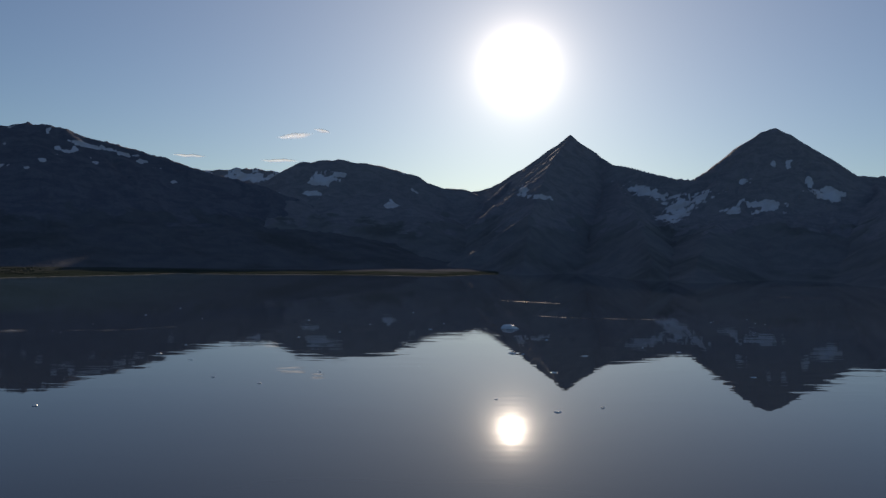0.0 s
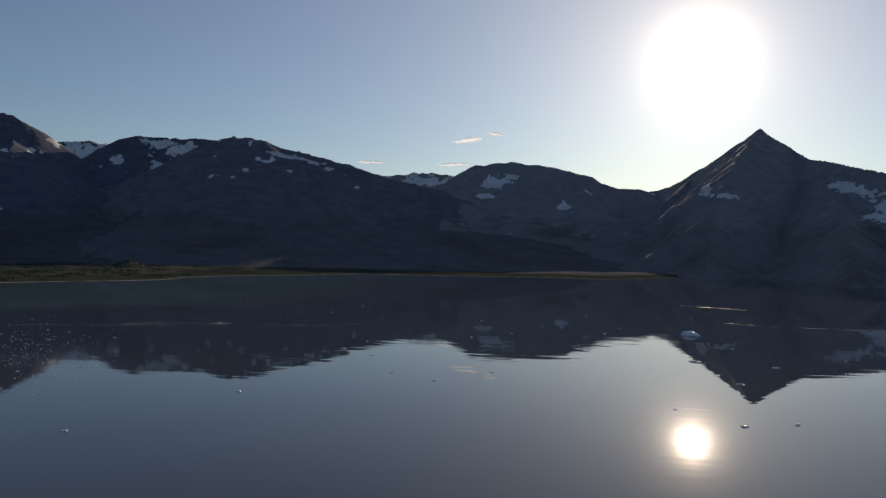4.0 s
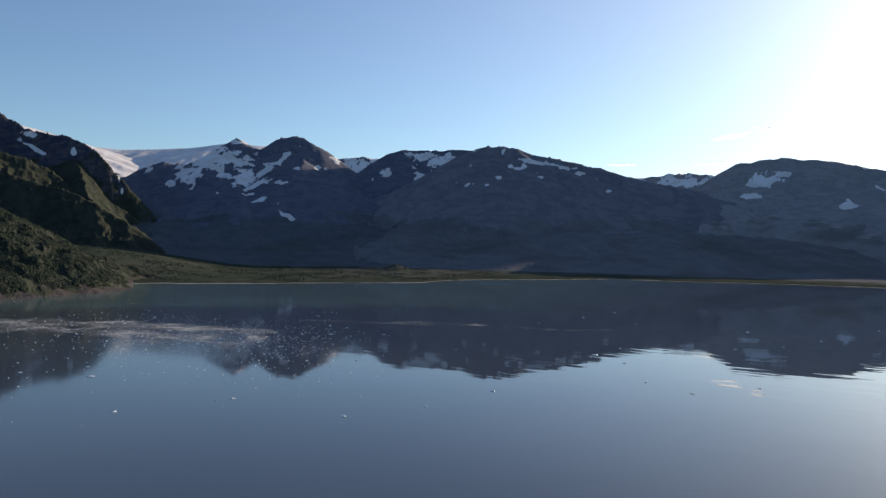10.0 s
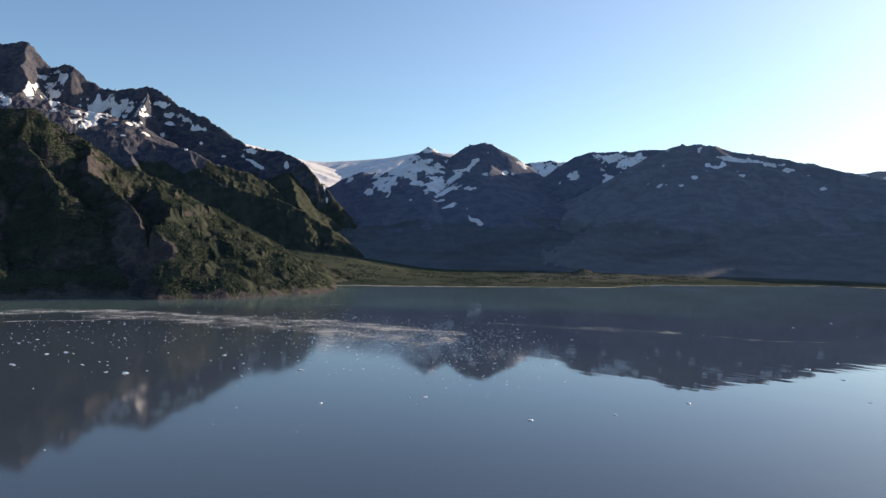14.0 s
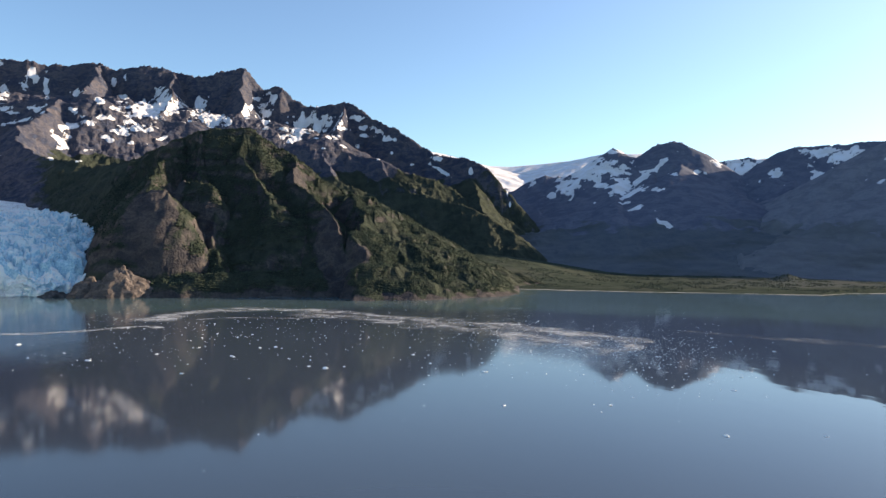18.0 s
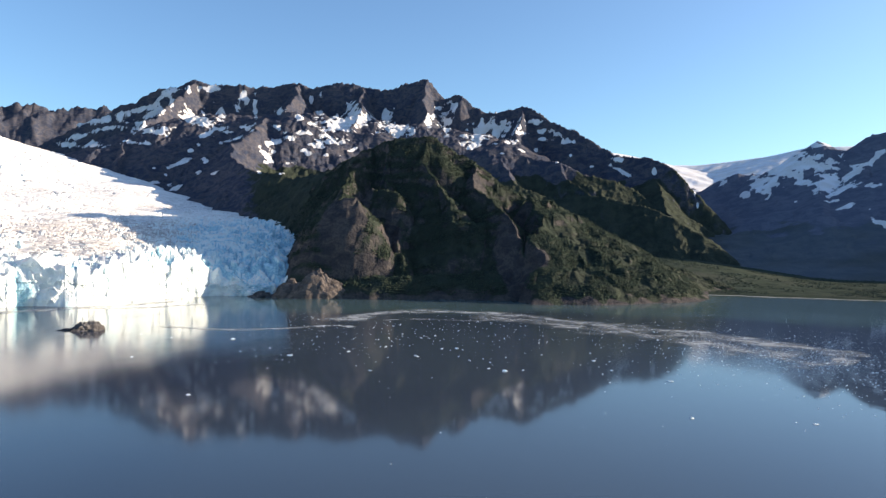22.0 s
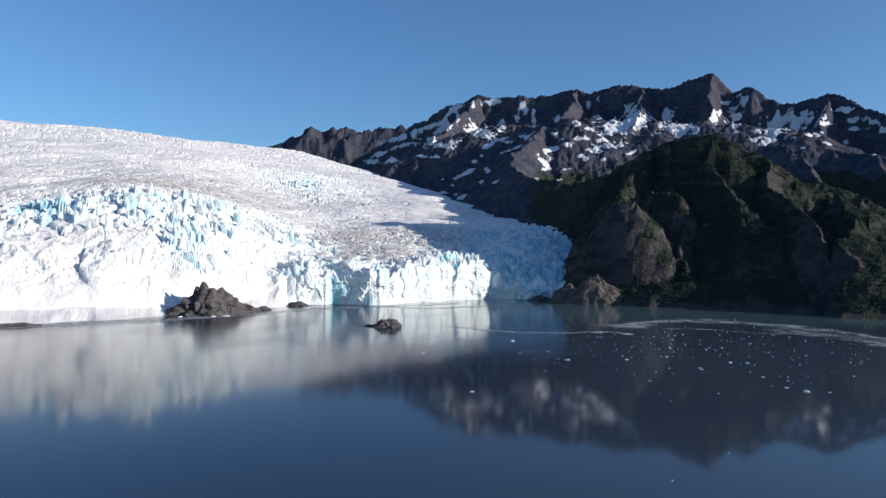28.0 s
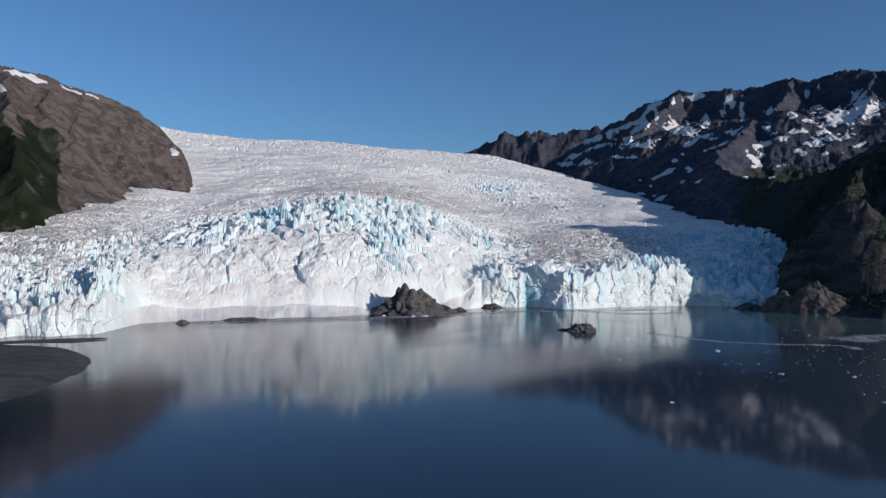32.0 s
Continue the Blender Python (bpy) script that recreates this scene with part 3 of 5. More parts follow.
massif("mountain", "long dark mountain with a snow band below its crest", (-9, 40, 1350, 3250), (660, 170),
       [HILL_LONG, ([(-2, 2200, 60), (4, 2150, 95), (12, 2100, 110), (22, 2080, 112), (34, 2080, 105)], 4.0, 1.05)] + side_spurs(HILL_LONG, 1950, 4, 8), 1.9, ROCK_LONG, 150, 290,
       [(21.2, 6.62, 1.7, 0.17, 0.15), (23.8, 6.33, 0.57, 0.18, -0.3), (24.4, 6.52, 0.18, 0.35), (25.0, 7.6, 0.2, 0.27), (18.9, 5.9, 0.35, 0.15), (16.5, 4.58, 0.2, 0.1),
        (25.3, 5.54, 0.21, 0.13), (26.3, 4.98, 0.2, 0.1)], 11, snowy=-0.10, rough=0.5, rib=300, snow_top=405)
HILL_NOTCHED = [(22, 3000, 400), (25.4, 3000, 465), (28.4, 3000, 464), (30, 3000, 465), (31.8, 3000, 459), (33.2, 3000, 467), (34.3, 3000, 450), (35.2, 3000, 415),
                (36.3, 3000, 358), (38, 3000, 280)]
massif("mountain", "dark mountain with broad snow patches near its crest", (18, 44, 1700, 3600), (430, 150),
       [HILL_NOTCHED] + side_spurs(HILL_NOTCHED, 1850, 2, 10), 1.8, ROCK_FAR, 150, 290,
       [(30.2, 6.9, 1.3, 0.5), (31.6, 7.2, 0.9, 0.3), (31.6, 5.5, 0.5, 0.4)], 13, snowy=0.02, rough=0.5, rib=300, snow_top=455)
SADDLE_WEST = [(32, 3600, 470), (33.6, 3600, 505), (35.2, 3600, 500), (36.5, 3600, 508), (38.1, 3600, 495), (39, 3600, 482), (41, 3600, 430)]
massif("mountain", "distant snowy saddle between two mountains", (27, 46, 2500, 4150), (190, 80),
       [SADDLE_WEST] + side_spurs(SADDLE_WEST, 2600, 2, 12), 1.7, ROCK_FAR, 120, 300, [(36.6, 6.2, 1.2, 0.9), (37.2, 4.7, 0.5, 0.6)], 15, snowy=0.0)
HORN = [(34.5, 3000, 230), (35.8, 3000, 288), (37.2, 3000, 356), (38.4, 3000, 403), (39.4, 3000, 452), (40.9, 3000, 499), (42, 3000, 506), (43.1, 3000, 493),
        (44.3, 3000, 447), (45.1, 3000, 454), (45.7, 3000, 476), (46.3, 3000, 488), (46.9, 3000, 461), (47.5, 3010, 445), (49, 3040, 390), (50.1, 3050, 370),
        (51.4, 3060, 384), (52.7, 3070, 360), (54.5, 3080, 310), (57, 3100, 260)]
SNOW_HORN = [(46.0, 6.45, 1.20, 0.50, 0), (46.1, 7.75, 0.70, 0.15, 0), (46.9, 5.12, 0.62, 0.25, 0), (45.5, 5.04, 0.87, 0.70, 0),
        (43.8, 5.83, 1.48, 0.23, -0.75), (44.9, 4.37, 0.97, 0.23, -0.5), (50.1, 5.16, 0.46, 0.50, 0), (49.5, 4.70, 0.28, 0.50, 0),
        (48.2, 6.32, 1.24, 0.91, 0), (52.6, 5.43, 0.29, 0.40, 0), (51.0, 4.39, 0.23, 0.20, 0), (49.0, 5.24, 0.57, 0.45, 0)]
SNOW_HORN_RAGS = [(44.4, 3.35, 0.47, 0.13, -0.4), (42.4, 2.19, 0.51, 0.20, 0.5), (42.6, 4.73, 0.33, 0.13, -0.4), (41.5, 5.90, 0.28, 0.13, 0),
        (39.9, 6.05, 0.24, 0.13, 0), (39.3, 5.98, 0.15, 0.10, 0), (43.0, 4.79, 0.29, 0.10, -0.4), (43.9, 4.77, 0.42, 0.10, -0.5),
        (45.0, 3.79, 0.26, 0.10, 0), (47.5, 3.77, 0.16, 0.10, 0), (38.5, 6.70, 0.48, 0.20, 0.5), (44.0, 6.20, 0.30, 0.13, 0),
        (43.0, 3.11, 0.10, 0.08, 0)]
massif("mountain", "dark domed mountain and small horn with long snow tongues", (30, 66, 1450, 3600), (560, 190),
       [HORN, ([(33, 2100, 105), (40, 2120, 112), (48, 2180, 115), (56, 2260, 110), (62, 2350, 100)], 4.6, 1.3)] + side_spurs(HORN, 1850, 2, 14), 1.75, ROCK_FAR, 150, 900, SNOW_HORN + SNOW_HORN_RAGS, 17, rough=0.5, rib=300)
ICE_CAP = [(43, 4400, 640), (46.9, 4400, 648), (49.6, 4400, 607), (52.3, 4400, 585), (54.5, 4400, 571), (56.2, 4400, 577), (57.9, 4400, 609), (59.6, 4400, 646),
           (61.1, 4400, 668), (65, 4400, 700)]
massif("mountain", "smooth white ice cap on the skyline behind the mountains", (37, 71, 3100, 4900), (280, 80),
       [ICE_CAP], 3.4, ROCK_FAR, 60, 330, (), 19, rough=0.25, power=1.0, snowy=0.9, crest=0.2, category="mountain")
CREST = [(50.5, 2260, 60), (52.2, 2300, 119), (53.8, 2344, 221), (55.4, 2389, 298), (56.7, 2433, 348), (57.9, 2478, 383), (59, 2522, 388), (60.7, 2567, 404),
         (61.3, 2611, 432), (62.5, 2656, 474), (64.5, 2740, 538), (65.6, 2833, 579), (66.7, 2867, 630), (67.9, 2900, 648), (70.1, 2933, 631),
         (71.5, 2967, 659), (72.9, 3000, 727), (74.4, 3033, 725), (75.7, 3067, 802), (77.5, 3100, 785), (79.4, 3133, 772), (80.9, 3167, 798),
         (82.6, 3200, 812), (84.8, 3233, 785), (86, 3267, 819), (88.1, 3300, 796), (90.5, 3333, 803), (92, 3367, 797), (93.6, 3400, 828),
         (95.9, 3433, 784), (98.2, 3450, 703), (99.5, 3467, 668)]
CREST_END = [(99.5, 3467, 668), (100.9, 3483, 622), (102.7, 3500, 552), (105, 3520, 470)]
SPUR_BROWN = [(104.5, 2750, 330), (103.2, 2700, 351), (100.9, 2675, 398), (98.1, 2650, 459), (95.3, 2625, 493), (93.1, 2600, 495), (91, 2575, 496), (89, 2550, 516),
              (87.4, 2525, 534), (86.1, 2500, 542), (84.3, 2475, 490), (82, 2450, 469), (79.2, 2425, 447), (77.4, 2400, 415), (72, 2350, 330), (67, 2250, 260)]
BASIN = [(97, 2800, 500), (93, 2800, 560), (89, 2780, 570), (85, 2760, 580), (81, 2720, 560), (77, 2660, 530), (73, 2600, 500), (70, 2560, 470)]
# the wooded buttress that ends the range, and the rocky shelf above it
BUTTRESS = [(69, 2170, 262), (67.8, 2150, 252), (65.1, 2120, 218), (62.4, 2100, 226), (60.6, 2080, 213), (58.3, 2040, 191), (56.2, 1990, 156), (54, 1930, 108),
            (52.2, 1880, 55), (50.5, 1830, 15)]
SHELF = [(74, 2440, 410), (72, 2420, 404), (69.7, 2400, 402), (67.4, 2380, 380), (65.1, 2330, 354), (62.8, 2300, 308), (60.8, 2290, 292), (58.6, 2270, 250)]
# snowfields of the range: the wall, its western shoulder, the bench below, loose rags, the cirque, the eastern ledges
SNOW_WALL = [(95.6, 11.60, 0.63, 0.23, -0.5), (94.2, 12.01, 0.14, 0.23, 0), (92.7, 12.12, 0.78, 0.19, 0), (90.2, 11.68, 0.32, 0.43, 0),
        (95.3, 10.82, 0.17, 0.27, 0.9), (93.4, 9.73, 1.89, 0.43, 0.38), (91.9, 10.38, 0.39, 0.58, 0), (89.2, 10.84, 0.16, 0.74, 0),
        (93.1, 10.20, 0.21, 0.29, 0), (85.0, 11.89, 0.21, 0.39, 0), (87.4, 10.71, 0.33, 0.23, 0), (90.7, 10.89, 0.25, 0.31, 0),
        (84.1, 12.20, 0.12, 0.23, 0)]
SNOW_SHOULDER = [(97.5, 10.20, 1.45, 0.23, -0.35), (101.0, 9.06, 1.96, 0.27, -0.2), (97.0, 8.72, 1.46, 0.31, 0), (97.9, 9.24, 0.56, 0.25, 0),
        (100.7, 7.40, 1.13, 0.16, -0.1), (97.8, 7.77, 0.72, 0.10, 0), (101.4, 8.01, 0.75, 0.16, -0.4), (102.4, 7.26, 0.44, 0.17, 0),
        (96.6, 9.97, 0.65, 0.23, -0.4), (95.9, 10.15, 0.17, 0.12, 0), (99.9, 8.62, 0.62, 0.16, -0.2)]
SNOW_BENCH = [(82.9, 9.92, 1.55, 0.58, 0), (81.6, 10.77, 0.68, 0.78, 0), (88.0, 8.27, 0.83, 0.23, -0.25), (88.1, 7.31, 0.46, 0.58, 0),
        (86.5, 8.69, 0.47, 0.31, 0), (84.4, 8.36, 0.42, 0.31, 0), (82.9, 8.61, 0.87, 0.25, 0), (84.0, 8.99, 0.31, 0.21, 0),
        (89.9, 9.35, 0.45, 0.17, 0), (85.5, 9.18, 0.47, 0.17, 0), (85.8, 10.37, 0.34, 0.19, 0), (84.3, 10.81, 0.27, 0.16, 0),
        (85.6, 7.78, 0.47, 0.16, 0.3), (87.5, 9.50, 0.28, 0.14, 0)]
SNOW_SLOPE = [(90.8, 8.47, 0.71, 0.12, -0.4), (92.9, 8.72, 0.52, 0.23, -0.4), (94.9, 6.42, 0.76, 0.14, -0.5), (93.4, 5.84, 0.24, 0.14, 0),
        (93.0, 6.70, 0.26, 0.23, 0), (96.6, 4.87, 0.41, 0.10, 0), (95.0, 4.58, 0.47, 0.14, -0.4), (92.3, 5.81, 0.32, 0.10, -0.5),
        (81.8, 7.89, 0.68, 0.14, -0.45), (86.6, 6.69, 0.34, 0.12, -0.3), (95.5, 4.73, 0.30, 0.10, -0.3), (91.7, 8.13, 0.21, 0.12, 0),
        (94.0, 7.39, 0.17, 0.10, 0), (83.7, 7.56, 0.27, 0.14, 0), (87.2, 5.96, 0.19, 0.10, 0), (88.9, 5.97, 0.16, 0.08, 0),
        (95.7, 5.50, 0.17, 0.08, 0), (96.6, 5.91, 0.15, 0.08, 0), (93.4, 7.85, 0.14, 0.08, 0), (98.6, 5.21, 0.25, 0.08, 0)]
SNOW_CIRQUE = [(80.8, 10.32, 0.84, 0.48, 0), (79.0, 10.73, 0.41, 0.64, 0), (77.9, 9.67, 1.51, 0.44, 0.1), (74.0, 10.54, 0.42, 0.92, -0.4),
        (73.5, 11.47, 0.35, 0.40, 0), (75.5, 10.33, 0.21, 0.55, 0), (75.1, 10.68, 0.13, 0.33, 0), (70.3, 9.74, 1.83, 0.66, -0.1),
        (71.6, 8.71, 0.58, 0.37, -0.6), (74.7, 11.36, 0.27, 0.15, 0),
        (81.2, 10.64, 0.19, 0.55, 0)]
SNOW_RIGHT = [(66.8, 10.35, 0.58, 0.15, 0), (66.3, 9.59, 0.77, 0.15, 0), (68.7, 8.82, 0.48, 0.17, 0), (64.9, 9.24, 0.76, 0.17, 0.5),
        (64.3, 8.73, 0.48, 0.20, 0), (66.3, 8.91, 0.48, 0.11, 0), (69.4, 7.87, 0.23, 0.09, 0), (66.7, 8.14, 0.13, 0.17, 0),
        (63.2, 8.55, 0.38, 0.13, 0), (62.4, 6.81, 0.17, 0.13, 0), (72.6, 8.61, 0.29, 0.13, -0.4), (72.4, 9.12, 0.23, 0.11, 0),
        (67.9, 8.05, 0.35, 0.09, 0.4), (68.2, 9.42, 0.58, 0.11, 0), (64.0, 7.62, 0.15, 0.07, 0), (65.0, 7.14, 0.15, 0.09, 0),
        (70.0, 8.64, 0.19, 0.07, 0)]
SNOW_END = [(59.9, 6.24, 0.89, 0.13, 0.5), (57.5, 6.21, 0.23, 0.25, 0), (60.3, 7.29, 0.38, 0.13, 0), (54.5, 4.78, 0.17, 0.40, 0.8),
        (54.3, 3.64, 0.10, 0.20, 0)]
massif("mountain_range", "jagged brown rock range with snowfields and green lower slopes", (44, 110, 1000, 3900), (960, 460),
       [CREST, CREST_END, (BASIN, 0.62, 0.22), (SPUR_BROWN, 1.7, 1.2), (BUTTRESS, 1.25, 1.05), (SHELF, 0.85, 0.8),
        ([(88, 2540, 520), (91, 2050, 345), (90.3, 1720, 250), (86.5, 1450, 205), (83, 1290, 205)], 1.4, 1.2),
        [(93.6, 3400, 820), (96, 3000, 600), (98.1, 2650, 459)], [(86, 3267, 810), (86.5, 2900, 640), (87, 2530, 534)],
        [(75.7, 3067, 795), (76, 2700, 560), (77.4, 2400, 415)], [(67.9, 2900, 640), (68.5, 2550, 430), (67.5, 2350, 370)],
        ([(65.1, 2330, 350), (63.5, 2180, 262), (62.4, 2100, 226)], 0.8, 0.9), ([(69.7, 2400, 398), (69, 2260, 310), (67.8, 2150, 252)], 0.8, 0.9),
        ([(58.4, 2490, 365), (57, 2280, 235), (56.2, 1990, 150)], 1.3, 1.1), [(80.9, 3167, 790), (81, 2800, 600), (82, 2450, 469)],
        [(98.1, 2650, 455), (99.5, 2350, 300), (100, 2100, 220)], [(103, 2700, 350), (104.5, 2500, 330)]],
       0.86, ROCK_RIDGE, 60, 900,
       SNOW_WALL + SNOW_SHOULDER + SNOW_BENCH + SNOW_SLOPE + SNOW_CIRQUE + SNOW_RIGHT + SNOW_END,
       21, rough=0.62, crest=0.3, rib=190, teeth=10, crag=0.55, lush=(93, 86, 310))
FAR_CREST = [(93, 4500, 880), (95.9, 4500, 895), (99.5, 4500, 871), (102.1, 4500, 838), (103.4, 4500, 835), (104.6, 4500, 855), (106.1, 4500, 816), (107.2, 4500, 832),
             (109, 4500, 764), (110.7, 4500, 691), (112.4, 4500, 646), (116, 4500, 560)]
massif("mountain", "distant jagged brown ridge behind the glacier", (88, 121, 3200, 4900), (330, 70),
       [FAR_CREST] + side_spurs(FAR_CREST, 3300, 2, 16), 1.6, ROCK_RIDGE, 100, 2000, (), 23, crest=0.5, teeth=26)
SCREE = [(134.2, 1810, 338), (134.7, 1786, 352), (135.7, 1729, 373), (137.5, 1671, 379), (140.1, 1614, 388), (142.5, 1557, 395),
         (144.5, 1500, 389), (149, 1450, 400), (156, 1400, 390), (165, 1350, 330)]
massif("mountain", "bare brown scree mountain with snow strips beside the glacier", (129.3, 176, 420, 2350), (600, 400),
       [SCREE, [(144.5, 1500, 385), (144, 1200, 250), (143.2, 1000, 140)], [(150, 1450, 395), (149, 1000, 170), (149.5, 620, 12)],
        [(139.5, 1630, 380), (140.2, 1400, 262), (140.6, 1150, 165)], [(158, 1400, 385), (160, 900, 120), (161, 560, 8)],
        [(141.6, 1575, 386), (142.2, 1380, 290), (142.0, 1100, 165)]],
       1.25, ROCK_LEFT, 90, 900, [(142.9, 11.8, 1.9, 0.15, 0.15), (140.2, 11.22, 1.0, 0.09, 0.2), (144.6, 10.8, 0.35, 0.3), (133.2, 7.45, 0.22, 0.35)], 25,
       rough=1.0, crest=0.10, rib=150, lush=(140.3, 141.4, 262))

# ---- the green hill that ends the glacier's front ----
KNOLL = [(83.6, 1260, 195), (82.3, 1214, 213), (80, 1177, 233), (78.3, 1148, 241), (75.5, 1141, 245), (74.2, 1134, 234), (71.9, 1130, 203), (70.1, 1130, 177),
         (67.3, 1130, 142), (63.2, 1135, 102), (59.5, 1143, 62), (55.8, 1150, 34), (52, 1160, 10)]
HILL = massif("hill", "steep green scrub-covered rock hill rising from the lake", (47, 91, 690, 1640), (820, 360),
       [KNOLL, ([(74.2, 1134, 234), (71.9, 1130, 203), (70.1, 1130, 177), (67.3, 1130, 142), (63.2, 1135, 102), (59.5, 1143, 62), (55.8, 1150, 34)], 1.75, 1.0, 66.6),
        ([(75.5, 1141, 243), (76.0, 1092, 198), (74.2, 1040, 164), (73.2, 1000, 131), (72.5, 975, 104)], 0.85, 1.0),
        ([(71.9, 1130, 203), (71.3, 1060, 158), (69.6, 985, 118), (68.8, 930, 84), (67.4, 890, 44), (66.4, 852, 4)], 0.72, 0.95),
        ([(79, 1150, 236), (78.5, 1040, 140), (77.3, 930, 62), (76.4, 868, 8)], 0.5, 0.9),
        ([(84.4, 985, 104), (83.4, 972, 124), (82.2, 965, 131), (81.2, 958, 126), (80.3, 945, 104), (79.4, 925, 62)], 0.45, 0.45),
        ([(79.8, 1030, 150), (78.6, 1020, 146)], 0.35, 0.5),
        ([(82.5, 965, 130), (81.6, 1080, 175), (80, 1177, 232)], 0.6, 0.9),
        ([(80, 1040, 120), (75, 1040, 92), (72, 1010, 92)], 0.8, 0.8), ([(82, 905, 30), (79, 885, 26), (75, 880, 30), (71, 880, 34), (68, 878, 26)], 0.7, 0.6)],
       0.84, ROCK_NEAR, 330, 9000, (), 27, rough=0.5, power=1.12, crest=0.3, category="hill", rib=95, crag=0.75,
       bare=((82.4, 930, 2.0, 42), (69.0, 930, 1.0, 45), (71.6, 1075, 0.8, 28), (66.8, 868, 1.2, 22), (78.4, 960, 0.8, 40), (80.5, 1040, 0.7, 30), (68.4, 880, 0.8, 25)))


# ---- the glacier ----
FRONT_B = (82, 84, 87.7, 92.6, 97, 101.6, 102.4, 105.4, 105.9, 109, 112, 116.9, 122, 128.4, 135.4, 138.4, 144, 150, 158)
FRONT_D = (900, 905, 913, 925, 868, 806, 800, 820, 806, 803, 752, 695, 672, 660, 634, 560, 560, 575, 600)
BEARINGS = (84, 87, 92, 98, 107, 114, 121, 130, 137, 142, 152)
BACK = (0, 60, 150, 300, 500, 900, 1300, 1900)
HEIGHTS = ((30, 40, 58, 80, 90, 100, 105, 110), (36, 48, 70, 98, 112, 124, 128, 135), (44, 53, 70, 98, 134, 160, 180, 200),
           (44, 52, 63, 87, 125, 195, 250, 310), (38, 46, 60, 92, 127, 200, 288, 424), (26, 64, 105, 132, 149, 210, 308, 450),
           (28, 70, 114, 143, 158, 222, 318, 458), (28, 54, 84, 102, 129, 184, 285, 458), (33, 42, 52, 77, 117, 172, 272, 488),
           (24, 33, 48, 75, 106, 150, 210, 300), (15, 22, 32, 50, 75, 110, 150, 200))


def glacier():
    top = tagged(new("glacier"), "white and pale-blue crevassed tidewater glacier ending in the lake", "glacier")
    b = np.linspace(83.0, 152, 1000)
    front = np.interp(b, FRONT_B, FRONT_D) + 9 * smooth(b, 107, 111.5) * (1 - smooth(b, 135.5, 138))
    fx, fy = polar(b, front)
    jag = 6 * fbm(fx / 60, fy / 60, 2, 0.5, True)
    back = np.concatenate([np.linspace(0, 190, 120, endpoint=False), np.linspace(190, 520, 120, endpoint=False), np.linspace(520, 1250, 190, endpoint=False), np.linspace(1250, 2150, 90)])
    bb, ss = np.meshgrid(b, back, indexing="ij")
    base = np.convolve(np.pad(front, 60, "edge"), np.ones(121) / 121, "valid")
    d = base[:, None] + ss + (front - base)[:, None] * np.exp(-ss / 90) + jag[:, None] * np.exp(-ss / 22)
    front = front + jag
    x, y = polar(bb, d)
    rows = np.array([[np.interp(s, BACK, h) for s in back] for h in HEIGHTS])
    # smooth blend between the profiles
    z = np.empty_like(x)
    for j in range(len(back)):
        z[:, j] = np.interp(b, BEARINGS, rows[:, j])
    z = z + 10 * fbm(x / 260, y / 260, 3)[...] * smooth(ss, 40, 400)
    # no creases between the profiles
    z = np.apply_along_axis(lambda v: np.convolve(np.pad(v, 40, "edge"), np.hanning(81) / np.hanning(81).sum(), "valid"), 0, z)
    z = z * (1 + 0.22 * fbm(x / 70, y / 70, 2) * (1 - smooth(ss, 0, 70)))
    # a smooth apron below the icefall instead of a cliff, and a ragged rim elsewhere
    apron = smooth(bb, 107, 111.5) * (1 - smooth(bb, 135.5, 138))
    z = z - 20 * apron * np.exp(-ss / 26)
    end = 1 - smooth(bb, 89.5, 93.5)
    z = z - 24 * end * np.exp(-ss / 40) - 12 * smooth(bb, 136.5, 139) * np.exp(-ss / 35)
    z = z * (1 + (0.30 - 0.18 * apron) * fbm(x / 24 + 3, y / 24, 3) * (1 - smooth(ss, 0, 40)))
    # broken ice: strongest over the icefall, at the two ends and near the front
    broken = fbm(x / 75, y / 75, 3)
    fall = np.exp(-((ss + 30 * broken - 185) / 82) ** 2) * smooth(bb, 104, 111) * (1 - smooth(bb, 130, 136))
    gash = np.exp(-((bb - 116.5 - 0.014 * (ss - 60)) / 1.9) ** 2) * smooth(ss, 12, 45) * (1 - smooth(ss, 150, 220))
    fall = np.maximum(fall, gash)
    upper = np.exp(-((bb - 107.2 + 1.2 * broken) / 3.2) ** 2 - ((ss + 60 * broken - 1050) / 230) ** 2)
    edge = 1 - smooth(ss, 0, 120)
    right = smooth(-bb - 1.5 * broken, -101, -91) * (1 - smooth(ss, 220, 520))
    left = smooth(bb, 133, 138) * (1 - smooth(ss, 130, 420))
    across = np.radians(bb) * 900
    ux, uy = across + 15 * fbm(x / 80, y / 80, 3), d + 15 * fbm(x / 80 + 7, y / 80, 3)
    joint, lean, pick = blocks(ux / 18, uy / 11, 1)
    gap, top_tilt, small = blocks(ux / 8 + 0.4 * pick, uy / 5.5, 2)
    long, slab, _ = blocks(ux / 70, uy / 17, 3)
    big_gap, big_lean, big_pick = blocks(ux / 46, uy / 34, 4)
    smooth_apron = apron * (1 - np.minimum(gash * 1.4, 1)) * (1 - smooth(ss + 40 * broken, 75, 130))
    wild = 6.5 * fall + 3.4 * right + 4.2 * left + 2.6 * edge + 6.5 * upper + 1.5 - 0.8 * smooth(ss, 250, 500) + 1.3 * smooth(ss, 1500, 1800)
    wild = wild * (0.55 + 0.6 * smooth(broken, -0.35, 0.4)) * (1 - 0.78 * smooth_apron)
    hold = 0.3 + 0.7 * smooth(ss, 0, 26)
    crack = 1 - smooth(joint, 0, 0.17)
    chink = 1 - smooth(gap, 0, 0.16)
    rift = (1 - smooth(long, 0, 0.10)) * smooth(fbm(x / 150 + 3, y / 150, 2), -0.25, 0.2)
